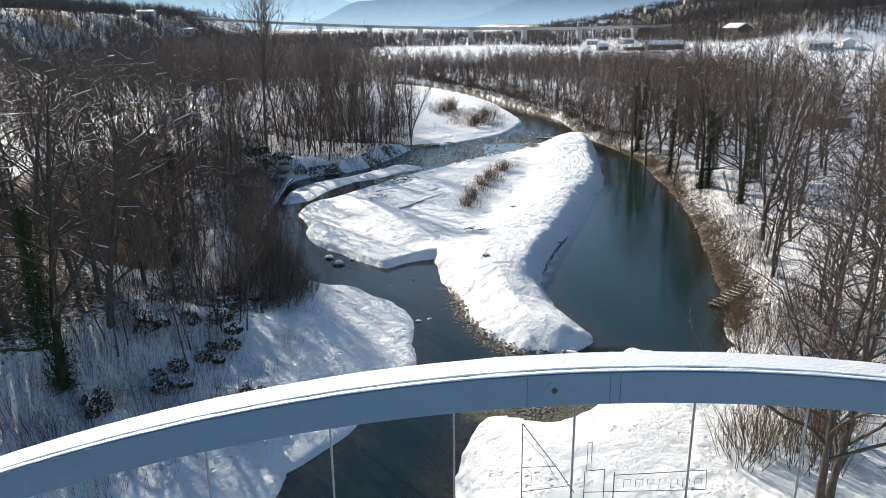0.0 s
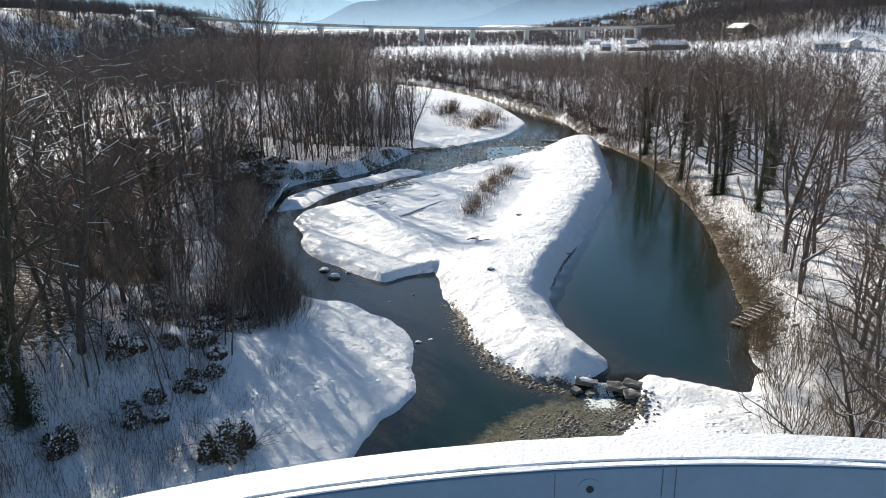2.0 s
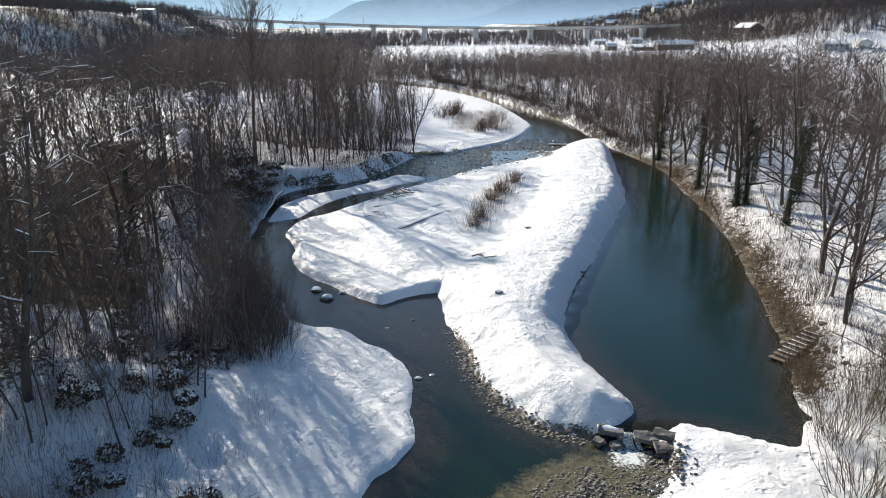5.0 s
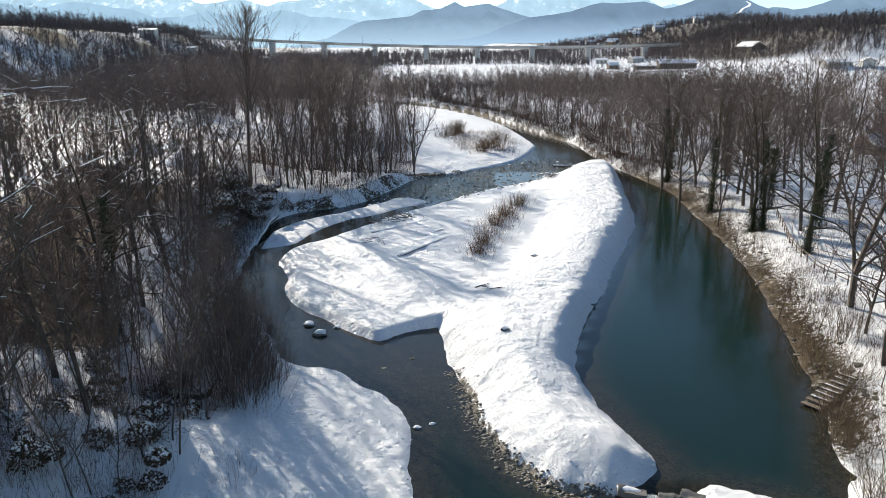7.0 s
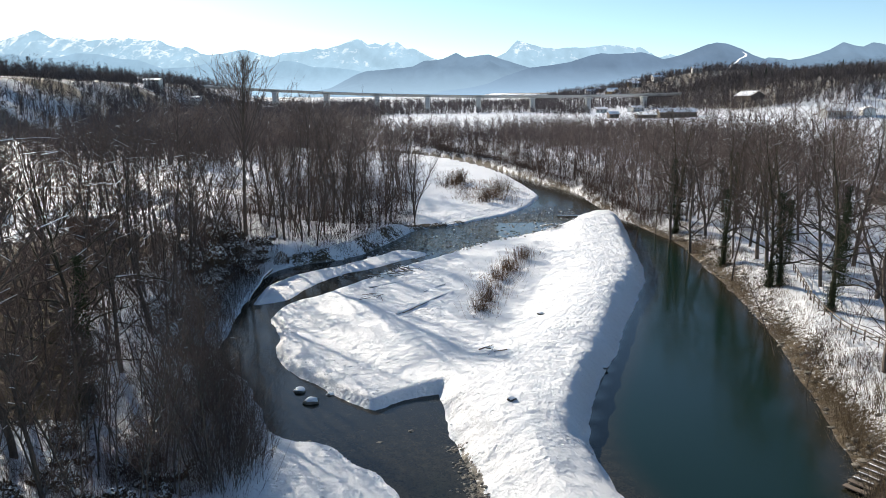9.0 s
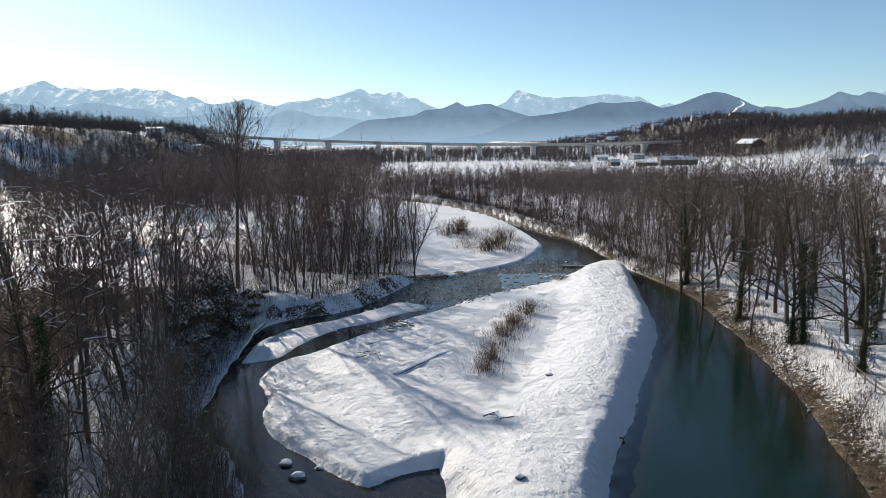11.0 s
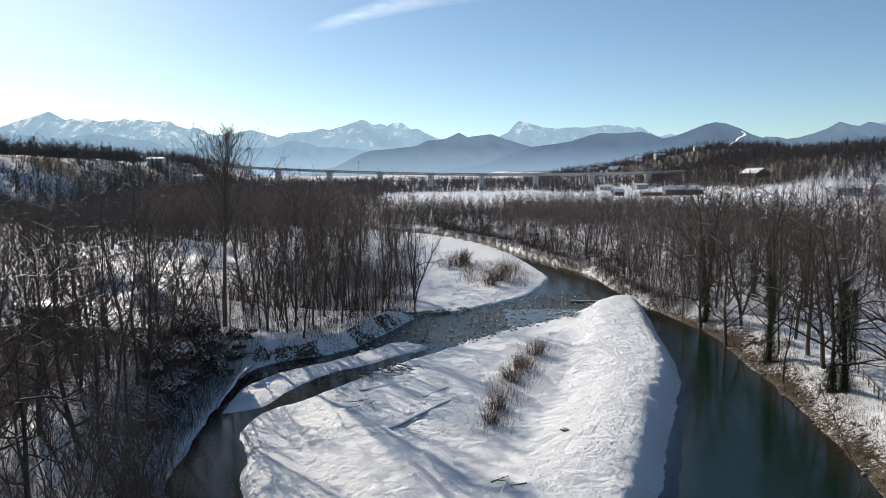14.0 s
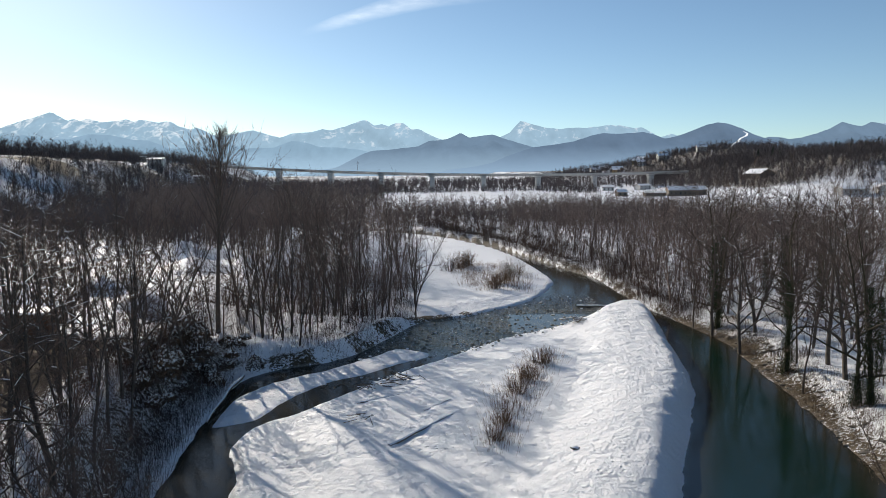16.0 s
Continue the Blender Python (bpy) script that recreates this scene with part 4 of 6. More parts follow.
# ---- patterns of the trees
BANKS = "bare trees on the banks"
near_kinds = [plant_from(tree_segments(10 + k, 19, "broad", 22, 7, 5, 0.015, 0.9, 0.08, 7), "tree", "bare leafless riverside tree with spreading limbs", "tree", BANKS) for k in range(4)]
near_kinds += [plant_from(tree_segments(30 + k, 20, "upright", 22, 5, 4, 0.016, 0.9, 0.02, 5), "tree", "tall slender leafless alder", "tree", BANKS) for k in range(4)]
near_kinds += [plant_from(tree_segments(50, 20, "broad", 22, 7, 5, 0.015, 0.9, 0.08, 7), "tree", "leafless tree wrapped in dark ivy", "tree", BANKS, IVY_BARK, ivy=12.0)]
near_kinds += [plant_from(tree_segments(51, 26, "poplar", 46, 8, 5, 0.018, 0.9, 0.0, 6), "tree", "tall leafless poplar above the thicket", "tree", BANKS)]
near_kinds += [plant_from(tree_segments(14 + k, 19, "broad", 22, 7, 5, 0.015, 0.9, 0.36, 7), "tree", "bare tree with snow lying along its limbs", "tree", BANKS) for k in range(3)]
saplings = [plant_from(tree_segments(90 + k, 9, "sapling", 12, 4, 4, 0.010, 0.7, 0.2), "sapling", "thin bare sapling in the snow", "tree", "bare saplings on the banks", sides=3) for k in range(3)]
thicket = [tree_arrays(tree_segments(70 + k, 15, "upright" if k < 3 else "broad", 13, 4, 4, 0.030, 1.15, 0.0, 2), 3) for k in range(6)]


def shrub(seed, stems, tall, wide, twigs, label, snowy=0.0, group="shrubs on the banks"):
    g = Growth(seed)
    rng = g.rng
    for k in range(stems):
        a, r = rng.uniform(0, 6.283), wide * rng.random() ** 0.6
        p = Vector((math.cos(a) * r, math.sin(a) * r, -0.1))
        d = Vector((math.cos(a) * 0.2 + rng.gauss(0, 0.15), math.sin(a) * 0.2 + rng.gauss(0, 0.15), 1)).normalized()
        l = tall * rng.uniform(0.55, 1.1)
        pts = g.grow(p, d, l, 0.02, 4, -0.01, 0.12)
        g.tube(pts, 0.022, 0.006, snowy)
        for m in range(9):
            q = rng.uniform(0.2, 1.0)
            j = min(int(q * 4), 3)
            p2 = pts[j].lerp(pts[j + 1], q * 4 - j)
            w = ((pts[j + 1] - pts[j]).normalized() + Vector((rng.gauss(0, 0.5), rng.gauss(0, 0.5), rng.gauss(0.1, 0.4)))).normalized()
            g.twig(p2, p2 + w * rng.uniform(0.3, 0.9), 0.010)
    return plant_from(g, "shrub", label, "shrub", group, BARK, twigs, sides=3)


def bramble(seed, wide, tall, label):
    """A dense low dome of dead leaves and shoots with snow caught on it."""
    g = Growth(seed)
    rng = g.rng
    for k in range(60):
        t, r = rng.uniform(0, 6.283), wide * rng.random() ** 0.5
        p = Vector((math.cos(t) * r * 0.8, math.sin(t) * r * 0.8, 0))
        d = Vector((math.cos(t) * 0.8, math.sin(t) * 0.8, rng.uniform(0.5, 1.2))).normalized()
        pts = g.grow(p, d, tall * rng.uniform(0.5, 1.15), 0.012, 3, -0.25, 0.2)
        g.tube(pts, 0.014, 0.006)
        for m in range(8):
            q = pts[rng.randrange(1, 4)]
            g.twig(q, q + Vector((rng.gauss(0, 0.3), rng.gauss(0, 0.3), rng.gauss(0.1, 0.25))), 0.008)
    root = plant_from(g, "bramble", label, "shrub", "brambles on the slope", BARK, TWIGS, sides=3)
    nr = np.random.default_rng(seed)
    domes = np.column_stack([nr.normal(0, 0.72 * wide, (5, 2)), nr.uniform(0.35, 1.0, 5)])
    for name, material, n, low, size, tag in (("leaves", BRAMBLE, 2600, 0.0, 0.15, "brown withered leaves"), ("snow_cap", SNOW, 520, 0.45, 0.16, "snow caught on the leaves")):
        which = nr.integers(0, 5, n)
        t, up = nr.uniform(0, 6.283, n), nr.uniform(low, 1.0, n)
        k = domes[which, 2]
        rad = np.sqrt(1 - up ** 2) * wide * 0.62 * k * nr.uniform(0.75, 1.08, n)
        c = np.column_stack([domes[which, 0] + np.cos(t) * rad, domes[which, 1] + np.sin(t) * rad, up * tall * k * nr.uniform(0.7, 1.1, n) + (0.05 if name == "snow_cap" else 0)])
        tagged(mesh_object(name, *leaf_arrays(c, size, nr), material, root, tag), kind="stuff")
    for o in root.children:
        if o.name.startswith("trunk"):
            o.name = "shoot"
            tagged(o, kind="stuff")
    return root


brambles = [bramble(220 + k, w, h, "dark withered bramble bush dusted with snow") for k, (w, h) in enumerate(((1.5, 1.5), (1.1, 1.9), (2.0, 1.2)))]
shrubs = [shrub(200, 80, 2.5, 1.1, RUST_TWIGS, "rust-brown bare willow shrub in the snow"),
          shrub(201, 50, 3.0, 1.3, DRY_TWIGS, "straw-coloured leafless shrub on the snow"),
          shrub(202, 60, 2.6, 1.6, TWIGS, "tangled dark bramble with snow on it", 0.5),
          shrub(203, 70, 4.2, 1.8, TWIGS, "tall dark thicket of bare stems", 0.2)]

# ---- right bank: trees among the snow, one by one
R = random.Random(5)
right_trees = [(37.6, 120.4, 8, 0.9), (39.4, 121.4, 4, 0.85), (37.9, 106.0, 8, 0.95), (38.8, 105.1, 8, 0.85), (39.1, 94.2, 8, 0.95), (47.3, 109.1, 8, 0.9),
               (52.1, 129.3, 2, 0.9), (38.4, 144.4, 8, 1.05), (36.0, 147.5, 5, 0.8), (43.6, 87.6, 3, 0.9), (34.9, 77.1, 0, 1.0), (36.5, 57.0, 1, 0.85),
               (30.5, 54.5, 2, 0.75), (41.0, 66.0, 3, 0.95), (55.0, 96.0, 2, 0.9), (22.9, 41.2, 0, 0.62), (19.3, 32.5, 3, 0.95), (20.2, 33.2, 1, 0.85), (27.5, 47.0, 3, 0.6), (40.6, 113.0, 2, 0.95), (36.4, 113.5, 5, 0.8), (41.8, 119.0, 1, 0.95), (44.0, 127.0, 3, 0.95),
               (37.0, 132.0, 3, 0.9), (41.0, 137.0, 0, 0.95), (46.0, 98.0, 0, 0.95), (43.0, 104.0, 2, 0.9), (51.0, 112.0, 3, 1.0), (36.9, 142.0, 2, 0.9), (49.0, 145.0, 8, 1.0), (40.5, 150.0, 8, 1.0),
               (60.0, 115.0, 0, 0.9), (46.0, 138.0, 1, 0.9), (50.0, 75.0, 2, 0.85)]
plant(near_kinds, [(x, y, k, R.uniform(0, 6.28), s) for x, y, k, s in right_trees])
plant(saplings, [(x, y, R.randrange(3), R.uniform(0, 6.28), s) for x, y, s in
                 ((30.3, 86.4, 1.0), (29.4, 78.4, 0.75), (30.2, 73.0, 0.7), (33.0, 72.0, 0.8), (40.5, 101, 0.6), (36.0, 84, 0.8), (31.5, 66, 0.9), (29.0, 62, 0.8))])
wood(2, [(44, 62), (110, 50), (115, 125), (44, 135)], 20, 7.0, near_kinds, [0, 1, 2, 3, 5], (0.6, 0.9), 4.0)
joined_wood("thicket_upstream", "dense brown leafless wood along the river", 1, [(36, 150), (60, 138), (100, 132), (90, 205), (30, 232), (32, 215)], 150, 2.6, thicket, (0.58, 1.0), 2.0, HAZED_TWIGS)
joined_wood("thicket_reach", "brown leafless wood along the upper reach", 36, [(28, 228), (106, 205), (112, 240), (70, 335), (16, 305), (24, 250)], 210, 2.2, thicket, (0.48, 0.80), 2.0, HAZED_TWIGS)
joined_wood("thicket_bend", "dense brown leafless wood round the bend", 3, [(-30, 320), (60, 300), (110, 270), (120, 300), (60, 370), (-20, 380)], 230, 2.2, thicket, (0.40, 0.68), 1.5, HAZED_TWIGS)
joined_wood("thicket_right", "bare brown wood beside the meadow", 9, [(46, 40), (120, 36), (125, 140), (62, 140), (56, 90)], 14, 6.0, thicket, (0.6, 1.0), 5.0, TWIGS)
brush("undergrowth_upstream", "brown leafless undergrowth in the wood", 21, [(34, 152), (120, 125), (130, 240), (60, 325), (18, 300), (33, 215)], 620, 14, 3.6, 1.0, 0.024, DARK_TWIGS, 4.0)
brush("undergrowth_shore", "brown willow brush along the far shore", 31, [(33, 150), (46, 150), (45, 200), (36, 240), (22, 292), (-4, 330), (-16, 318), (3, 286), (20, 240), (30, 205)], 380, 20, 3.6, 0.9, 0.022, DARK_TWIGS, 0.1)
wood(14, [(36, 152), (50, 140), (98, 128), (100, 190), (60, 235), (30, 236), (33, 212)], 42, 4.0, near_kinds, [0, 1, 2, 3, 4, 5, 6, 8], (0.62, 0.98), 1.2)
joined_wood("thicket_shore", "small bare willows leaning over the far shore", 41, [(33, 150), (42, 150), (42, 200), (34, 240), (20, 292), (-4, 330), (-16, 318), (3, 286), (20, 240), (30, 205)], 150, 1.3, thicket, (0.22, 0.5), 0.2, DARK_TWIGS)
brush("undergrowth_edge", "dark brush and roots hanging over the far waterline", 44, [(36, 150), (39, 150), (37, 170), (35, 200), (31.5, 213), (24.5, 242), (18.5, 266), (10.5, 287), (-2, 312), (-6.5, 310), (5.7, 286), (14, 266), (20.5, 241), (28, 212), (31.3, 200), (32.6, 170), (34.2, 158)], 480, 18, 2.7, 0.6, 0.020, DARK_TWIGS, 0.02)
brush("undergrowth_bend", "brown brush round the river bend", 32, [(-40, 330), (30, 290), (70, 315), (50, 370), (-40, 380)], 420, 14, 4.6, 1.2, 0.034, TWIGS, 1.0)
brush("undergrowth_right", "brown brush under the trees", 22, [(38, 120), (60, 118), (60, 152), (36, 152)], 60, 14, 2.5, 0.6, 0.016, TWIGS, 1.5)
wood(12, [(26, 42), (50, 44), (52, 86), (36, 84), (31, 66)], 27, 3.2, near_kinds, [0, 1, 2, 3], (0.55, 0.9), 3.5)
brush("undergrowth_meadow", "thin brown brush among the meadow trees", 29, [(30, 46), (60, 44), (62, 118), (44, 118), (37, 84)], 130, 14, 3.2, 0.8, 0.013, TWIGS, 3.0)
brush("undergrowth_stone_bank", "dry straw-coloured brush on the stone bank", 23, [(22, 50), (27, 60), (31, 78), (29, 80), (24, 62), (21, 52)], 110, 18, 1.8, 0.45, 0.012, DRY_TWIGS, 0.8)
brush("dry_grass_bank", "withered straw-coloured grass on the earth bank", 45, [(24, 57), (28, 58), (31, 70), (34, 84), (37.5, 100), (40, 126), (41, 148), (35, 148), (35.5, 127), (33, 100), (29, 80), (25.5, 64)], 620, 22, 0.7, 0.5, 0.012, DRY_TWIGS, 0.3)
brush("undergrowth_litter", "brown bracken and brambles over the earth bank", 46, [(25, 55), (31, 56), (34, 70), (37, 84), (39.5, 100), (42, 126), (42, 146), (37, 146), (36.5, 127), (34, 100), (30, 80), (27, 66)], 190, 60, 0.8, 0.75, 0.016, BRAMBLE, 0.8)
brush("undergrowth_below", "dry leafless brush below the weir", 24, [(17, 38), (34, 40), (36, 58), (27, 56), (24, 50)], 60, 34, 3.0, 0.8, 0.012, DRY_TWIGS, 0.8)

# ---- left bank: poplar, copse by the bend, dark wood beside the camera
plant(near_kinds, [(-32.5, 136.4, 9, 0.4, 1.06), (-36.8, 134.0, 6, 1.0, 0.95), (-40.7, 122.0, 5, 2.0, 0.9), (-26.5, 137.0, 4, 2.2, 0.8)])
wood(4, [(-25, 129.5), (-17.5, 131), (-14, 138.5), (-8.5, 145), (-5, 154), (-7, 168), (-22, 168), (-34, 148)], 46, 1.9, near_kinds, [4, 5, 6, 7, 4, 5, 6, 7, 0, 2], (0.55, 1.05), 1.0)
brush("undergrowth_copse", "dark brush under the copse", 25, [(-46, 130), (-15, 131), (-7, 148), (-8, 190), (-30, 200), (-40, 160)], 620, 15, 3.8, 0.7, 0.015, DARK_TWIGS, 0.5)
wood(13, [(-54, 108), (-29.5, 113), (-27.5, 129), (-34, 140), (-54, 136)], 8, 2.6, near_kinds, [0, 2, 5, 6, 7], (0.5, 0.85), 2.5)
left_trees = [(-24.4, 42.7, 8, 1.0), (-29.7, 46.9, 10, 1.0), (-24.2, 49.7, 11, 1.0), (-33.0, 55.4, 12, 1.05), (-21.5, 56.1, 5, 0.9), (-26.5, 62.0, 10, 1.0),
              (-31.3, 87.0, 11, 0.9), (-30.8, 93.0, 6, 0.9), (-28.2, 99.0, 4, 0.85), (-36.0, 75.0, 10, 1.0), (-28.0, 73.0, 8, 0.95), (-39.6, 111.4, 5, 0.9), (-35.5, 114.5, 7, 0.85),
              (-29.0, 96.5, 4, 0.95), (-30.5, 102.5, 5, 1.0), (-29.3, 108.5, 6, 0.9), (-31.0, 113.0, 7, 0.95), (-27.6, 91.0, 5, 0.85), (-30.5, 118.5, 11, 0.8), (-33.5, 97.5, 12, 0.9), (-25.5, 84.0, 6, 0.8),
              (-40.0, 62.0, 12, 1.0), (-44.0, 82.0, 10, 1.0), (-34.0, 104.0, 12, 0.8)]
plant(near_kinds, [(x, y, k, R.uniform(0, 6.28), s) for x, y, k, s in left_trees])
wood(5, [(-27, 60), (-14, 60), (-16, 78), (-24, 90), (-27, 90)], 44, 1.1, saplings, [0, 1, 2], (0.8, 1.4), 1.0)
wood(6, [(-70, 30), (-26, 36), (-27, 100), (-30, 120), (-60, 112)], 44, 3.4, near_kinds, [10, 11, 12, 10, 11, 5, 6], (0.7, 1.02), 4.0)
joined_wood("thicket_left", "bare woods beyond the terrace", 7, [(-34, 172), (-12, 172), (-12, 235), (-22, 300), (-45, 325), (-120, 335), (-80, 215), (-48, 195)], 300, 2.4, thicket, (0.65, 1.05), 10.0, HAZED_TWIGS)
joined_wood("thicket_terrace", "bare trees scattered over the terrace", 8, [(-150, 110), (-60, 96), (-40, 112), (-45, 132), (-75, 170), (-150, 200)], 110, 3.2, thicket, (0.5, 0.95), 10.0, TWIGS)
joined_wood("thicket_works", "bare trees screening the gravel works", 47, [(-125, 112), (-74, 106), (-68, 140), (-72, 178), (-125, 192)], 130, 3.0, thicket, (0.6, 0.95), 10.0, HAZED_TWIGS)
brush("undergrowth_terrace", "brown brush scattered over the snowy terrace", 39, [(-130, 100), (-60, 96), (-40, 112), (-40, 150), (-70, 200), (-130, 200)], 240, 14, 2.2, 1.3, 0.020, TWIGS, 3.0)
joined_wood("thicket_slope", "dark tangle of small trees on the slope", 10, [(-54, 44), (-27, 50), (-25, 66), (-24, 80), (-28, 92), (-31, 126), (-54, 124)], 60, 2.2, thicket, (0.4, 0.8), 3.0, TWIGS)
brush("undergrowth_left", "dark tangled brush with dead stems on the slope", 26, [(-50, 32), (-22, 36), (-18, 62), (-17, 80), (-26, 96), (-30, 125), (-50, 118)], 760, 18, 2.2, 0.8, 0.012, TWIGS, 2.0)
joined_wood("thicket_copse", "small bare trees and thicket under the copse", 34, [(-48, 128), (-27, 131), (-15, 133), (-7, 150), (-8, 185), (-30, 195), (-44, 150)], 85, 1.5, thicket, (0.3, 0.7), 0.8, TWIGS)
brush("undergrowth_bank", "low dark brush overhanging the bank", 33, [(-27, 126), (-17, 128), (-7, 146), (-6, 158), (-14, 150), (-20, 134)], 110, 16, 1.3, 0.5, 0.013, DARK_TWIGS, 0.3)
brush("undergrowth_slope", "dense dark brush covering the slope above the channel", 40, [(-52, 60), (-24, 62), (-24, 82), (-27, 96), (-29, 124), (-52, 122)], 360, 18, 3.0, 0.8, 0.011, TWIGS, 1.5)
brush("undergrowth_corner", "dark tangle of dead stems under the snowy trees", 43, [(-34, 32), (-17, 34), (-15, 46), (-17, 56), (-24, 62), (-36, 60)], 260, 24, 1.9, 0.9, 0.011, TWIGS, 2.0)
wood(15, [(-26, 42), (-16, 46), (-14.5, 60), (-22, 66), (-27, 60)], 26, 1.3, saplings, [0, 1, 2], (0.8, 1.4), 2.0)
brush("undergrowth_lobe", "brown tangled dead brush half buried in snow", 36, [(-24, 34), (-14, 35), (-10.5, 42), (-11.5, 52), (-12, 62), (-17, 66), (-26, 62)], 70, 28, 1.4, 0.7, 0.007, RUST_TWIGS, 2.5)
brush("undergrowth_spit", "slender dark stems by the water", 27, [(-22, 60), (-12, 62), (-14, 71), (-19, 86), (-24, 88)], 150, 16, 4.5, 0.6, 0.012, TWIGS, 0.3)
brush("undergrowth_channel", "dark brush hanging over the side channel", 42, [(-14, 69), (-13, 72), (-16, 79), (-22, 88), (-23, 98), (-24.5, 120), (-29, 122), (-28, 96), (-25, 86), (-18, 74)], 260, 18, 2.2, 0.6, 0.012, DARK_TWIGS, 0.15)
brush("undergrowth_cut", "brush hanging over the cut bank", 28, [(-34, 94), (-25, 96), (-26.5, 122), (-24, 128), (-34, 130)], 170, 18, 2.0, 0.6, 0.014, DARK_TWIGS, 1.5)

# ---- shrubs
brush("undergrowth_bar", "rust-brown willow shoots in a strip along the bar", 37, [(2.2, 97), (4.4, 97), (6.4, 106), (9.6, 115), (12.6, 127), (10.2, 128), (7.0, 118), (4.6, 110)], 95, 16, 2.2, 0.8, 0.010, RUST_TWIGS, 0.0, True)
brush("undergrowth_beach", "straw-brown shoots on the snowy beach", 38, [(3, 178), (14, 178), (17, 196), (10, 216), (-2, 214), (0, 200)], 130, 20, 1.9, 1.2, 0.016, RUST_TWIGS, 0.5, True)
plant(shrubs, [(3.3, 98.8, 0, 0.1, 0.6), (4.2, 103.0, 0, 1.2, 0.7), (6.4, 112.3, 0, 3.0, 0.75), (8.0, 117.0, 0, 4.0, 0.8), (10.2, 123.5, 0, 0.7, 0.85), (7.7, 180.0, 0, 1.7, 1.3), (11.9, 190.0, 1, 2.7, 1.4),
               (9.5, 186.0, 0, 0.3, 1.4), (1.2, 210.0, 0, 0.4, 1.6), (-1.5, 205.0, 3, 0.9, 1.0), (3.0, 214.0, 0, 2.0, 1.5), (13.0, 199.0, 1, 2.0, 1.3)])
plant(brambles, [(-18.2, 55.5, 2, 0.0, 1.35), (-12.6, 43.4, 1, 1.0, 1.3), (-17.4, 50.5, 2, 3.0, 0.9), (-19.8, 63.0, 2, 4.0, 1.2), (-16.8, 60.8, 0, 4.6, 0.9),
                 (-19.5, 46.0, 2, 3.6, 1.0), (-22.5, 52.0, 0, 5.0, 1.1), (-23.5, 58.5, 2, 2.5, 1.0),
                 (-22.0, 42.0, 1, 2.0, 0.9), (-26.0, 66.0, 2, 0.3, 1.2), (-30.2, 121.5, 2, 0.9, 1.5), (-29.0, 126.0, 2, 1.9, 1.4), (-31.5, 117.0, 2, 2.9, 1.4),
                 (-28.6, 112.0, 0, 3.9, 1.2), (-29.5, 104.0, 2, 4.4, 1.2), (-32.0, 110.0, 1, 5.1, 1.3),
                 (-28.4, 117.5, 1, 0.2, 1.6), (-30.5, 114.0, 1, 1.2, 1.8), (-32.5, 121.0, 1, 2.2, 1.8), (-27.6, 122.5, 0, 3.2, 1.3), (-33.5, 116.0, 0, 4.2, 2.0), (-34.0, 125.0, 1, 5.2, 1.6), (-31.0, 106.5, 0, 0.8, 1.7)])
plant(shrubs, [(-15.0, 65.0, 3, 1, 1.1), (-16.5, 68.0, 3, 2, 1.1), (-14.0, 62.6, 3, 5, 0.8), (-17.5, 72.0, 3, 3, 1.2), (-19.5, 76.0, 3, 0.5, 1.1), (-13.5, 67.5, 2, 0.7, 0.9),
               (24.0, 57.5, 1, 0.2, 0.9), (25.5, 60.5, 1, 1.2, 0.9), (23.0, 50.5, 1, 2.2, 1.1), (26.0, 53.0, 1, 3.2, 1.2), (21.5, 45.0, 1, 4.2, 1.2), (25.5, 45.5, 1, 5.2, 1.3),
               (28.0, 64.0, 1, 0.9, 0.8), (28.5, 49.0, 1, 1.9, 1.2), (30.0, 57.0, 1, 2.9, 1.0), (18.8, 38.6, 1, 2.4, 1.3), (20.8, 36.6, 1, 3.4, 1.4), (17.2, 37.0, 1, 4.4, 1.1), (22.5, 38.5, 0, 4.4, 1.3), (31.5, 71.0, 1, 2.9, 0.9)])

# ---- far woods
far_wood("far_wood_left", "bare brown woods on the snowy scarp", 11, [(-158, 230), (-155, 330), (-215, 900), (-480, 900), (-420, 130), (-200, 130)], 5200, 1.9, 11.5, 0.14, 26)
far_wood("far_wood_valley", "bands of bare trees across the valley floor", 12, [(-210, 380), (-40, 375), (-34, 430), (-60, 560), (-40, 720), (-215, 720)], 1100, 2.6, 13, 0.13)
far_wood("far_wood_right", "bare dark woods on the hill", 13, [(186, 610), (250, 520), (420, 470), (560, 470), (580, 760), (330, 860), (186, 840)], 3600, 2.0, 11.0, 0.12, 34)
far_wood("far_wood_foot", "bare woods along the foot of the hill", 15, [(205, 560), (300, 500), (470, 430), (470, 520), (215, 620)], 500, 2.5, 8.5, 0.13, 30)
far_wood("far_wood_belt", "belt of bare trees in front of the viaduct", 16, [(-230, 640), (-60, 660), (30, 700), (70, 690), (90, 640), (120, 640), (130, 735), (-230, 745)], 1000, 2.6, 7.0, 0.13, 24)
far_wood("far_wood_flat", "bare brown woods on the flat beyond the terrace", 17, [(-150, 330), (-120, 225), (-60, 215), (-46, 330), (-60, 385), (-165, 385)], 900, 2.2, 11.0, 0.09, 26)
far_wood("far_wood_reach", "dense bare woods between the bend and the fields", 19, [(-34, 330), (60, 290), (96, 240), (118, 250), (125, 330), (84, 392), (-20, 392)], 900, 2.2, 6.6, 0.065, 30)
far_wood("far_wood_rows", "rows of bare trees at the edges of the fields", 18, [(70, 392), (160, 340), (230, 330), (240, 352), (165, 372), (84, 400)], 60, 3.0, 10.0, 0.07, 30)
far_wood("far_wood_beyond", "dark woods beyond the viaduct", 14, [(-260, 775), (300, 775), (520, 1150), (-420, 1150)], 2600, 3.0, 11, 0.22)
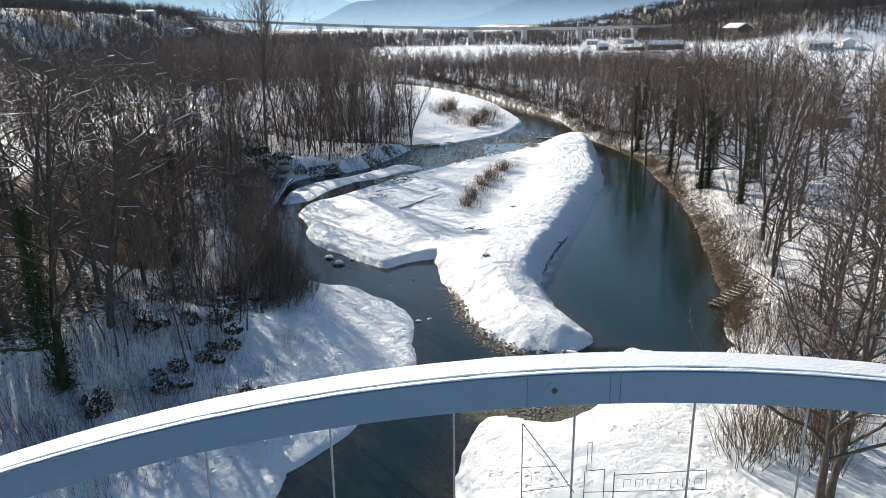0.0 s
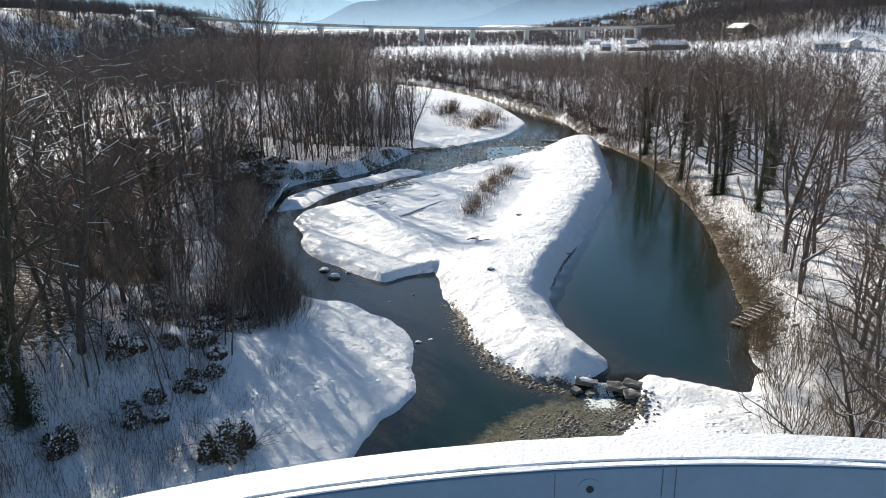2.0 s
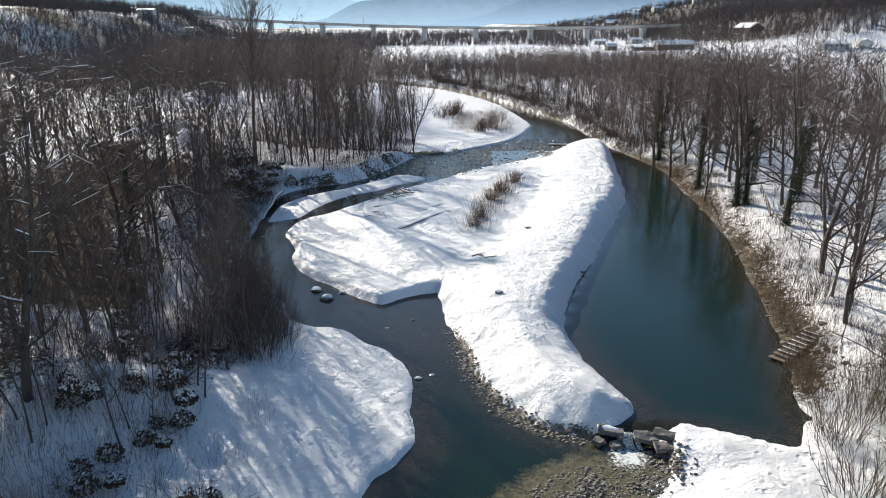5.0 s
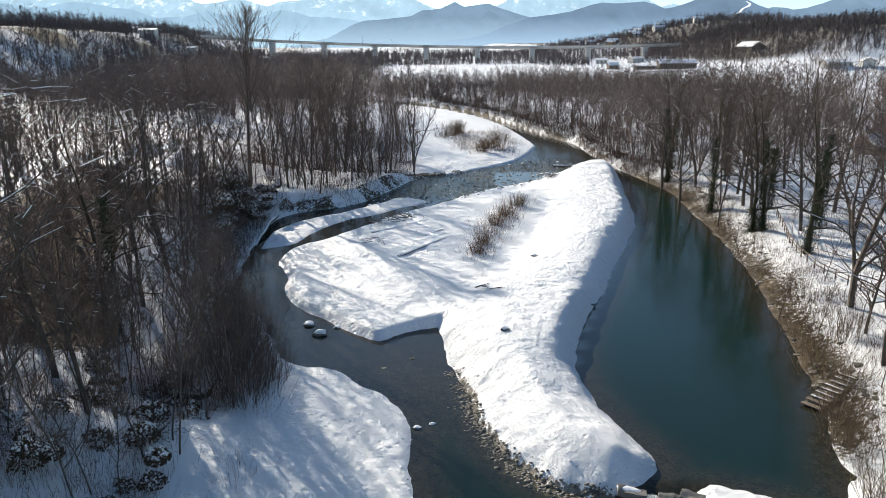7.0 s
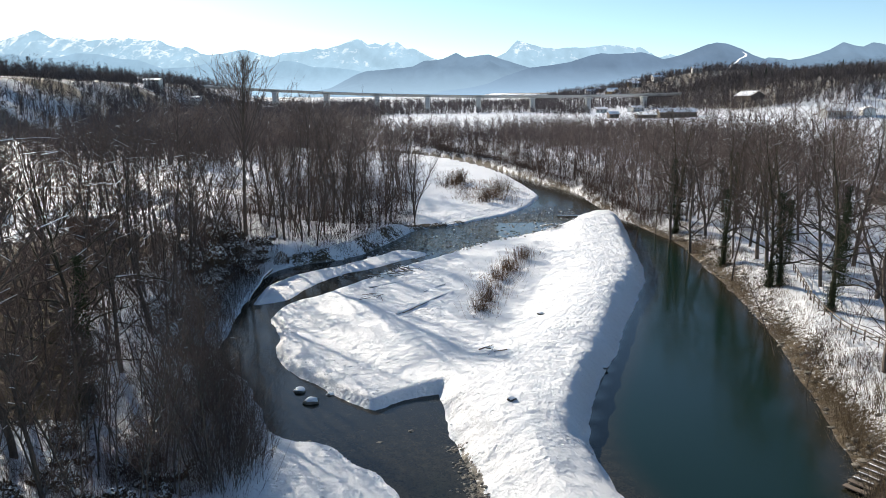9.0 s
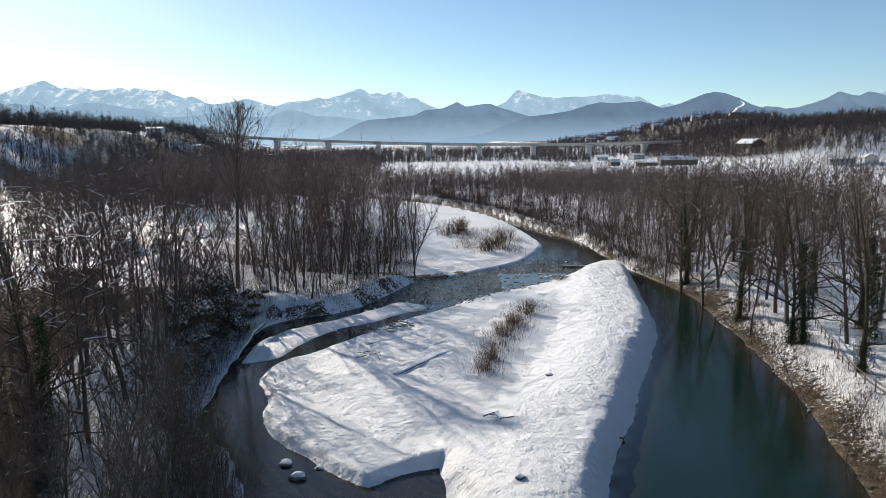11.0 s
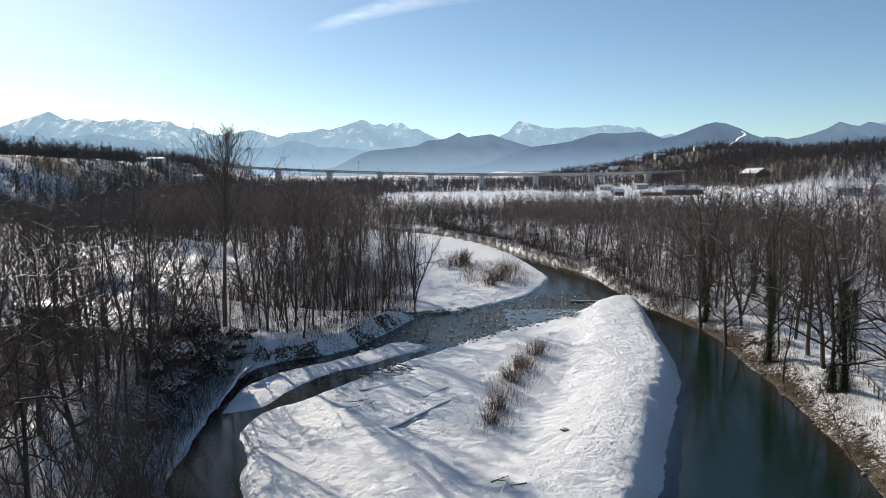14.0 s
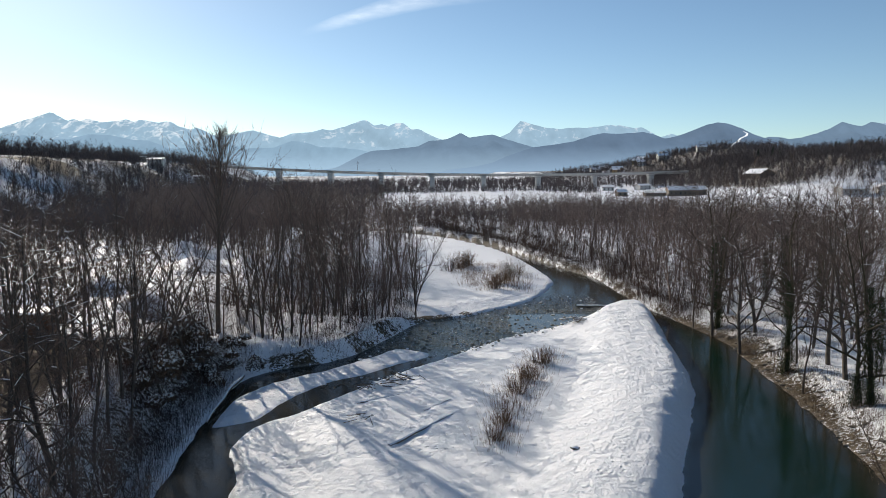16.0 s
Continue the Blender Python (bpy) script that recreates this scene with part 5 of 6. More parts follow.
far_wood("far_wood_rise", "bare woods round the far village", 20, [(90, 820), (380, 800), (430, 1150), (110, 1150)], 1700, 2.6, 8.5, 0.20, 24)
clear_away(*near_kinds, *saplings, *shrubs, *brambles)


# ---------------------------------------------------------------- the arch bridge
ARCH_X, ARCH_TOP, ARCH_BEND = 5.75, 15.66, 0.0088


def arch_z(x):
    return ARCH_TOP - ARCH_BEND * (x - ARCH_X) ** 2


def arch_bridge():
    root = new("arch_bridge")
    tagged(root, "pale blue steel tied-arch bridge with snow on the arch", "bridge")
    n = 64
    xs = np.linspace(ARCH_X - 29.0, ARCH_X + 29.0, n)

    def sweep(name, y0, y1, top, bottom, material, label="", bevel=0.0, wob=0.0):
        verts, faces = [], []
        prof = [(y0, bottom + bevel), (y0, top - bevel), (y0 + bevel, top), (y1 - bevel, top), (y1, top - bevel), (y1, bottom + bevel), (y1 - bevel, bottom), (y0 + bevel, bottom)]
        for i, x in enumerate(xs):
            slope = -2 * ARCH_BEND * (x - ARCH_X)
            nx, nz = -slope / math.hypot(1, slope), 1 / math.hypot(1, slope)
            for k, (y, h) in enumerate(prof):
                hh = h + (wob * noise.noise((x * 0.9, k, 3)) if wob and 1 <= k <= 4 else 0)
                verts.append((x + nx * hh, y, arch_z(x) + nz * hh))
        m = len(prof)
        for i in range(n - 1):
            for k in range(m):
                faces.append((i * m + k, i * m + (k + 1) % m, (i + 1) * m + (k + 1) % m, (i + 1) * m + k))
        faces += [tuple(range(m)), tuple(range((n - 1) * m, n * m))[::-1]]
        return mesh_object(name, verts, faces, material, root, label)

    sweep("arch_box", 18.8, 20.0, 0.0, -0.96, STEEL, "blue painted steel box arch", 0.015)
    sweep("top_flange", 18.76, 20.04, 0.03, 0.003, STEEL, "", 0.004)
    sweep("snow_ridge", 19.02, 20.03, 0.10, 0.034, SNOW, "snow lying along the top of the arch", 0.03, 0.02)
    lip = xs
    for k in range(29):
        xs = np.linspace(ARCH_X - 29.0 + 2.0 * k + 0.004, ARCH_X - 29.0 + 2.0 * k + 1.996, 8)
        n = 8
        sweep("snow_lip", 18.82, 18.99, 0.075, 0.034, SNOW, "", 0.015, 0.02)
    xs, n = lip, 64
    for x in (2.36, 4.71, 5.0):
        bm = bmesh.new()
        box(bm, x - 0.007, x + 0.007, 18.792, 18.8, arch_z(x) - 0.94, arch_z(x) - 0.02)
        part("weld_seam", bm, DARK_STEEL, root)
    bm = bmesh.new()
    bmesh.ops.create_cone(bm, cap_ends=True, segments=28, radius1=0.26, radius2=0.26, depth=0.02, matrix=Matrix.Translation((3.13, 18.79, 15.14)) @ Matrix.Rotation(radians(90), 4, "X"))
    cover = part("inspection_cover", bm, STEEL, root, "round blue inspection cover")
    # solid dark disc standing in for the shade inside the opening
    bm = bmesh.new()
    bmesh.ops.create_cone(bm, cap_ends=True, segments=20, radius1=0.085, radius2=0.085, depth=0.03, matrix=Matrix.Translation((3.13, 18.775, 15.14)) @ Matrix.Rotation(radians(90), 4, "X"))
    part("hole", bm, GLASS, cover, "dark disc for the shaded round opening")
    for x in (-17.9, -14.3, -10.7, -7.15, -3.38, 0.29, 3.86, 7.38, 10.74, 14.2, 17.8, 21.4, 25.0, 28.6):
        z = arch_z(x) - 0.96
        bm = bmesh.new()
        bmesh.ops.create_cone(bm, cap_ends=True, segments=10, radius1=0.035, radius2=0.035, depth=z - 8.0, matrix=Matrix.Translation((x, 19.4, (z + 8.0) / 2)))
        rod = part("hanger", bm, GALVANISED, root, "thin grey steel hanger rod")
        bm = bmesh.new()
        box(bm, x - 0.11, x + 0.11, 19.30, 19.50, z - 0.10, z + 0.02, 0.01)
        part("hanger_plate", bm, STEEL, rod)
    bm = bmesh.new()
    box(bm, ARCH_X - 33, ARCH_X + 33, 10.5, 19.8, 7.2, 8.0, 0.03)
    part("deck", bm, CONCRETE, root, "concrete bridge deck")
    for x in (ARCH_X - 33, ARCH_X + 29):
        bm = bmesh.new()
        box(bm, x, x + 4, 10.2, 20.1, -0.5, 7.2, 0.05)
        part("abutment", bm, CONCRETE, root, "concrete abutment")
    return root


arch_bridge()


# ---------------------------------------------------------------- viaduct across the valley
def viaduct():
    root = new("viaduct")
    tagged(root, "long grey concrete motorway viaduct across the valley", "viaduct")
    verts, faces = [], []
    xs = np.linspace(-235, 225, 60)
    prof = [(-6.5, 0.0), (-6.5, 0.9), (6.5, 0.9), (6.5, 0.0), (3.0, -0.3), (2.4, -1.8), (-2.4, -1.8), (-3.0, -0.3)]
    top = lambda x: 24.96 - 0.0229 * x + 0.000105 * x * x
    for x in xs:
        for dy, dz in prof:
            verts.append((x, 752 + dy, top(x) + dz))
    m = len(prof)
    for i in range(len(xs) - 1):
        for k in range(m):
            faces.append((i * m + k, i * m + (k + 1) % m, (i + 1) * m + (k + 1) % m, (i + 1) * m + k))
    mesh_object("deck", verts, faces, CONCRETE, root)
    for x in (-168, -118, -69, -20, 29.5, 82, 136, 190):
        for s in (-1, 1):
            bm = bmesh.new()
            g0 = height(x, 752) - 1
            box(bm, x - 2.2, x + 2.2, 752 + s * 3.2 - 1.3, 752 + s * 3.2 + 1.3, g0, top(x) - 1.8, 0.3)
            part("pier", bm, CONCRETE, root)
        bm = bmesh.new()
        box(bm, x - 3, x + 3, 747, 757, top(x) - 2.8, top(x) - 1.7, 0.3)
        part("pier_head", bm, CONCRETE, root)
    return root


viaduct()


# ---------------------------------------------------------------- stones, logs and the weir
def stone_mesh(name, seed, material, squash=0.6):
    bm = bmesh.new()
    bmesh.ops.create_icosphere(bm, subdivisions=1, radius=0.5)
    rng = random.Random(seed)
    for v in bm.verts:
        v.co *= rng.uniform(0.75, 1.2)
        v.co.z *= squash
    me = bpy.data.meshes.new(name)
    bm.to_mesh(me)
    bm.free()
    me.materials.append(material)
    return me


def stone_arrays(c, size, rng, squash=0.6):
    """Many loose stones at once."""
    bm = bmesh.new()
    bmesh.ops.create_icosphere(bm, subdivisions=1, radius=0.5)
    base = np.array([v.co[:] for v in bm.verts])
    face = np.array([[v.index for v in f.verts] for f in bm.faces])
    bm.free()
    n = len(c)
    v = base[None] * rng.uniform(0.7, 1.25, (n, len(base), 1)) * size[:, None, None]
    v[..., 2] *= squash
    v[..., 0] *= rng.uniform(0.8, 1.4, (n, 1))
    v = v + c[:, None]
    f = face[None] + (np.arange(n) * len(base))[:, None, None]
    return v.reshape(-1, 3), f.reshape(-1)


def loose_stones(name, label, seed, xy, low, high, material, lift=0.1, on_water=False):
    rng = np.random.default_rng(seed)
    z = np.maximum(heights(xy), water_level(xy[:, 0], xy[:, 1]) - 0.05) if on_water else heights(xy)
    size = rng.uniform(low, high, len(xy)) * rng.uniform(0.5, 1.0, len(xy))
    v, loops = stone_arrays(np.column_stack([xy, z + lift * size]), size, rng)
    return stuff_mesh(name, label, "stones", v, loops, np.full(len(loops) // 3, 3), material)


def along_shore(seed, shore, y0, y1, count, near, wide):
    """Random places beside a shore line, at that distance from it."""
    rng = np.random.default_rng(seed)
    pts = np.array([p for p in shore if y0 <= p[1] <= y1])
    k = rng.integers(0, len(pts) - 1, count)
    t = rng.random((count, 1))
    a = pts[k] * (1 - t) + pts[k + 1] * t
    d = pts[k + 1] - pts[k]
    nrm = np.column_stack([d[:, 1], -d[:, 0]]) / (np.linalg.norm(d, axis=1, keepdims=True) + 1e-6)
    return a + nrm * (near + wide * rng.random((count, 1)))


def stone_bank():
    root = new("stone_bank")
    tagged(root, "bank pitched with rough grey stones and earth", "stone bank", kind="structure")
    meshes = [stone_mesh("stone", 300 + k, ROCK, 0.55) for k in range(8)]
    rng = random.Random(77)
    xy = along_shore(41, RIGHT_SHORE, 58, 142, 200, 0.0, 3.4)
    for (x, y), z in zip(xy, heights(xy)):
        ob = new("stone", meshes[rng.randrange(8)])
        s = rng.uniform(0.18, 0.7)
        ob.matrix_world = Matrix.LocRotScale((x, y, float(z) + 0.05 * s), Euler((rng.uniform(-0.3, 0.3), rng.uniform(-0.3, 0.3), rng.uniform(0, 6.28))), (s * 1.3, s, s))
        ob.parent = root


rng_s = np.random.default_rng(61)
west_foot = np.array([p for p in BAR if p[1] < 74 and p[0] < 9.6])
k_s = rng_s.integers(0, len(west_foot), 1500)
foot_xy = west_foot[k_s] + rng_s.normal(0, 0.32, (1500, 2)) + np.column_stack([np.full(1500, -0.30), np.full(1500, -0.25)])
foot_xy = foot_xy[foot_xy[:, 1] < 70]
loose_stones("cobbles_berm", "wet grey cobbles at the foot of the snow bank", 62, foot_xy, 0.06, 0.34, ROCK, 0.15, True)
isle_xy = rng_s.uniform((2, 42.5), (14, 50), (4200, 2))
isle_xy = isle_xy[inside(isle_xy[:, 0], isle_xy[:, 1], ISLAND) & ~inside(isle_xy[:, 0], isle_xy[:, 1], RIGHT_LAND)]
loose_stones("cobbles_island", "brown and grey cobbles of the shallow gravel bed", 63, isle_xy, 0.10, 0.26, ROCK, 0.15, True)
rif_xy = rng_s.uniform((-18, 118), (24, 176), (5200, 2))
wet = ~inside(rif_xy[:, 0], rif_xy[:, 1], BAR) & ~inside(rif_xy[:, 0], rif_xy[:, 1], LEFT_LAND) & ~inside(rif_xy[:, 0], rif_xy[:, 1], RIGHT_LAND) & ~inside(rif_xy[:, 0], rif_xy[:, 1], SPIT)
rif_xy = rif_xy[wet]
loose_stones("riffle_stones", "dark wet stones breaking the riffle", 64, rif_xy[:700], 0.15, 0.6, ROCK, 0.1, True)
loose_stones("riffle_snow", "small caps of snow on the riffle stones", 65, rif_xy[700:820], 0.2, 0.6, SNOW, 0.3, True)
chan_xy = rng_s.uniform((-24, 34), (8, 118), (1500, 2))
wet = ~inside(chan_xy[:, 0], chan_xy[:, 1], BAR) & ~inside(chan_xy[:, 0], chan_xy[:, 1], LEFT_LAND) & ~inside(chan_xy[:, 0], chan_xy[:, 1], RIGHT_LAND) & ~inside(chan_xy[:, 0], chan_xy[:, 1], SPIT)
chan_xy = chan_xy[wet]
loose_stones("channel_stones", "brown stones just breaking the shallow water", 66, chan_xy[:300], 0.10, 0.38, ROCK, -0.12, True)
lump_xy = rng_s.uniform((-20, 54), (30, 160), (2600, 2))
lump_xy = lump_xy[inside(lump_xy[:, 0], lump_xy[:, 1], BAR)][:520]
loose_stones("snow_lumps", "small lumps of snow scattered over the bar", 67, lump_xy, 0.08, 0.34, SNOW, -0.1)
shoal_xy = np.array([p for p in BAR if 132 < p[1] < 158 and p[0] < 24])
shoal_xy = shoal_xy[rng_s.integers(0, len(shoal_xy), 420)] + rng_s.normal(0, 1.0, (420, 2))
loose_stones("shoal_stones", "grey stones and gravel along the head of the bar", 71, shoal_xy[:300], 0.15, 0.6, ROCK, 0.1, True)
loose_stones("shoal_snow", "small lumps of snow among the shoal stones", 72, shoal_xy[300:], 0.2, 0.7, SNOW, 0.2, True)
weir_xy = rng_s.normal((12.9, 49.5), (0.45, 0.8), (240, 2))
loose_stones("weir_cobbles", "pale cobbles heaped below the weir", 73, weir_xy, 0.12, 0.40, ROCK, 0.2, True)
edge_xy = np.concatenate([along_shore(68, BAR, 76, 140, 90, 0.0, 2.2), along_shore(69, LEFT_SHORE, 40, 72, 70, -1.2, 1.6)])
loose_stones("snow_crumbs", "crumbled snow along the water's edge", 70, edge_xy, 0.10, 0.32, SNOW, 0.0, True)


def rock(x, y, size, snowy, label):
    root = new("boulder")
    z = max(height(x, y), float(water_level(x, y)) - 0.1)
    root.location = (x, y, z)
    tagged(root, label, "rock", "boulders in the channel")
    for name, material, lift, sq, sc in (("stone", ROCK, 0.15, 0.6, 1.0), ("snow_cap", SNOW, 0.30, 0.50, 0.86)):
        if name == "snow_cap" and not snowy:
            continue
        bm = bmesh.new()
        bmesh.ops.create_icosphere(bm, subdivisions=3, radius=0.5 * size * sc)
        for v in bm.verts:
            v.co *= 1 + 0.5 * noise.noise(v.co * (2.2 / size) + Vector((x, y, 0)))
            v.co.z = v.co.z * sq + lift * size
            v.co.x *= 1.25
        part(name, bm, material, root, "" if name == "stone" else "snow on top")


for x, y, s, w in ((-12.9, 79.9, 0.9, True), (-11.4, 77.6, 1.05, True), (-10.2, 79.2, 0.6, True), (-2.2, 60.9, 0.5, True), (-1.2, 61.4, 0.4, True), (-3.0, 72.2, 0.4, False),
                   (-5.2, 70.4, 0.35, False), (9.4, 94.6, 0.55, True), (4.4, 71.6, 0.6, True), (13.6, 83.0, 0.5, True)):
    rock(x, y, s, w, "grey boulder capped with snow" if w else "small bare grey stone in shallow water")


def weir():
    root = new("weir")
    tagged(root, "low rock weir with water spilling between stone slabs", "weir")
    for x, y, z, l, w, turn, snowy in ((10.1, 52.6, 0.50, 1.9, 0.8, -0.25, True), (10.9, 52.2, 0.30, 1.1, 0.8, 0.2, False), (12.1, 51.8, 0.50, 1.7, 1.0, -0.15, False),
                                       (13.4, 51.8, 0.62, 2.0, 0.8, -0.40, False), (10.3, 51.6, 0.05, 0.9, 0.7, 0.5, False), (13.0, 50.9, 0.35, 1.5, 0.9, 0.15, False), (9.2, 51.9, 0.15, 0.9, 0.7, 0.9, False)):
        bm = bmesh.new()
        bmesh.ops.create_cube(bm, size=1.0)
        bmesh.ops.subdivide_edges(bm, edges=bm.edges[:], cuts=4, use_grid_fill=True)
        for v in bm.verts:
            v.co = v.co.lerp(v.co.normalized() * 0.58, 0.16)
            v.co = Vector((v.co.x * l * 0.85, v.co.y * w * 0.85, v.co.z * 0.36))
            v.co += 0.11 * noise.noise_vector(v.co * 2.1 + Vector((x, y, z)))
        bmesh.ops.transform(bm, matrix=Matrix.LocRotScale((x, y, z), Euler((0.12, 0.1, turn)), None), verts=bm.verts)
        slab = part("slab", bm, SLAB, root, "rough grey stone slab")
        if snowy:
            bm = bmesh.new()
            bmesh.ops.create_icosphere(bm, subdivisions=2, radius=0.5, matrix=Matrix.LocRotScale((x - 0.15, y + 0.1, z + 0.17), Euler((0.12, 0.1, turn)), (l * 0.75, w * 0.6, 0.16)))
            part("snow_cap", bm, SNOW, slab, "snow lying on the slab")
    n = Nodes("white_water")
    foam = n.ramp(n.noise(5.0, 6, 0.7, stretch=(3, 3, 0.6)), (0.40, 0.0), (0.60, 1.0))
    n.done(n.mix(foam, (0.10, 0.13, 0.12), (0.80, 0.84, 0.85)), 0.25, n.bump(foam, 0.5, 0.05))
    for x0, x1, y in ((10.75, 11.35, 51.75), (11.45, 11.75, 51.65)):
        u, v = np.meshgrid(np.linspace(0, 1, 10), np.linspace(0, 1, 10))
        u, v = u.ravel(), v.ravel()
        vx = x0 + (x1 - x0) * u + 0.05 * np.sin(v * 9)
        vy = y + 0.55 - 1.1 * v
        vz = POOL_LEVEL + 0.02 - (POOL_LEVEL - 0.02) * smoothstep(0.15, 0.95, v)
        back = np.stack([vx, vy + 0.05, vz - 0.06], 1)
        f = grid_faces(10, 10)
        mesh_object("falling_water", np.concatenate([np.stack([vx, vy, vz], 1), back]), np.concatenate([f, f[:, ::-1] + 100]), n.mat, root, "white water falling over the sill")


stone_bank()
weir()


def weld(ob):
    bm = bmesh.new()
    bm.from_mesh(ob.data)
    bmesh.ops.remove_doubles(bm, verts=bm.verts, dist=0.06)
    bm.to_mesh(ob.data)
    bm.free()


def log(x0, y0, x1, y1, r, label, z0=None, z1=None, snowy=True, bow=0.0):
    a = Vector((x0, y0, height(x0, y0) + r * 0.15 if z0 is None else z0))
    b = Vector((x1, y1, height(x1, y1) + r * 0.15 if z1 is None else z1))
    root = new("log")
    tagged(root, label, "log", "fallen logs")
    pts = [a.lerp(b, t / 10) + Vector((0.1 * math.sin(t * 1.3), 0.1 * math.cos(t), bow * math.sin(math.pi * t / 10))) for t in range(11)]
    rs = [r * (1 - 0.5 * t / 10) for t in range(11)]
    v, f = tube_arrays([p[:] for p in pts[:-1]], [p[:] for p in pts[1:]], rs[:-1], rs[1:], 8)
    weld(mesh_object("stem", v, f, WOOD, root, smooth=True))
    if snowy:
        up = Vector((0, 0, 0.45))
        v, f = tube_arrays([(p + up * q)[:] for p, q in zip(pts[:-1], rs)], [(p + up * q)[:] for p, q in zip(pts[1:], rs[1:])], [q * 0.9 for q in rs[:-1]], [q * 0.9 for q in rs[1:]], 7)
        tagged(mesh_object("snow_cap", v, f, SNOW, root, "snow lying along the log", smooth=True), kind="stuff")


log(-5.8, 97.6, -0.4, 105.8, 0.15, "long fallen log half sunk in the snow")
log(-3.2, 107.0, -0.6, 110.4, 0.09, "thin snow-covered branch on the bar")
log(-10.2, 110.8, -6.0, 113.0, 0.10, "snow-covered branch by the channel")
log(21.4, 165.6, 26.6, 165.4, 0.22, "snowy fallen log in the water above the bank", 1.0, 1.05)
log(-25.0, 121.5, -24.6, 107.6, 0.22, "pale fallen trunk along the foot of the cut bank", 1.0, 0.25, True, 0.35)
log(-40.9, 115.3, -42.2, 128.5, 0.20, "long snowy trunk leaning among the terrace trees", 5.0, 7.4)
log(-31.5, 108.0, -28.2, 103.0, 0.13, "broken branch lying on the slope", None, None, True, 0.1)


def drift_pile(x, y, count, size, label):
    root = new("driftwood")
    tagged(root, label, "driftwood", "driftwood heaps")
    root.location = (x, y, height(x, y))
    rng = random.Random(int(x * 10 + y))
    sets = {"branch": [], "snow_cap": []}
    for k in range(count):
        a, l = rng.uniform(0, 6.28), size * rng.uniform(0.4, 1.0)
        c = Vector((rng.gauss(0, size * 0.35), rng.gauss(0, size * 0.25), rng.uniform(0.05, 0.45)))
        d = Vector((math.cos(a), math.sin(a), rng.gauss(0, 0.25))) * l * 0.5
        r = rng.uniform(0.025, 0.08)
        v, f = tube_arrays([(c - d)[:]], [(c + d)[:]], [r], [r * 0.5], 5)
        mesh_object("branch", v, f, WOOD, root)
        if k % 2 == 0:
            up = Vector((0, 0, r * 0.8))
            v, f = tube_arrays([(c - d + up)[:]], [(c + d + up)[:]], [r], [r * 0.6], 5)
            mesh_object("snow_cap", v, f, SNOW, root)


drift_pile(18.2, 145.2, 30, 3.0, "heap of snowy driftwood beside the channel")
drift_pile(-8.6, 116.2, 14, 2.4, "snowy driftwood branches on the bar")
drift_pile(-6.2, 119.2, 16, 2.6, "tangle of driftwood under snow")
drift_pile(-9.0, 104.4, 9, 1.8, "few dead branches in the snow")
drift_pile(3.4, 84.5, 7, 1.6, "dead twigs poking out of the snow")


# ---------------------------------------------------------------- fence on the right bank
def fence():
    root = new("fence")
    tagged(root, "low rustic wooden fence along the meadow", "fence")
    line = rounded([(43.5, 112.0), (41.0, 104.0), (38.8, 97.0), (37.2, 88.5), (37.8, 81.0), (38.6, 74.0), (40.5, 66.0)], 4)
    posts = line[::1]
    hs = heights(np.array(posts))
    for (x, y), z in zip(posts, hs):
        bm = bmesh.new()
        bmesh.ops.create_cone(bm, cap_ends=True, segments=7, radius1=0.07, radius2=0.06, depth=1.2, matrix=Matrix.Translation((x, y, z + 0.45)))
        part("post", bm, WOOD, root)
    for i in range(len(posts) - 1):
        for h in (0.5, 0.9):
            a, b = (*posts[i], hs[i] + h), (*posts[i + 1], hs[i + 1] + h)
            v, f = tube_arrays([a], [b], [0.045], [0.045], 6)
            mesh_object("rail", v, f, WOOD, root)


fence()


# ---------------------------------------------------------------- plank steps down to the pool
def plank_steps():
    root = new("plank_steps")
    tagged(root, "weathered plank steps with snow leading down to the pool", "steps")
    a, b = Vector((24.7, 62.3, 0.75)), Vector((28.4, 64.8, 1.75))
    along = (b - a).normalized()
    side = Vector((-along.y, along.x, 0)).normalized()
    turn = math.atan2(side.y, side.x)
    for k in range(9):
        p = a.lerp(b, k / 8)
        bm = bmesh.new()
        box(bm, -0.72, 0.72, -0.225, 0.225, -0.04, 0.04, 0.01)
        plank = part("plank", bm, WOOD, root)
        plank.matrix_world = Matrix.LocRotScale(p, Euler((0.05 * math.sin(k * 2.1), 0.03 * math.cos(k * 3.3), turn)), None)
        if k > 1:
            bm = bmesh.new()
            box(bm, -0.60, 0.62, 0.10, 0.22, 0.043, 0.08, 0.012)
            part("snow_cap", bm, SNOW, plank, "snow lying at the back of the step")
    for s in (-0.6, 0.6):
        v, f = tube_arrays([(a + side * s - Vector((0, 0, 0.12)))[:]], [(b + side * s - Vector((0, 0, 0.12)))[:]], [0.07], [0.07], 6)
        mesh_object("stringer", v, f, WOOD, root)
        for t in (0.0, 0.5, 1.0):
            q = a.lerp(b, t) + side * s
            v, f = tube_arrays([(q.x, q.y, min(height(q.x, q.y), q.z) - 0.6)], [(q.x, q.y, q.z - 0.06)], [0.06], [0.06], 6)
            mesh_object("post", v, f, WOOD, root)


plank_steps()


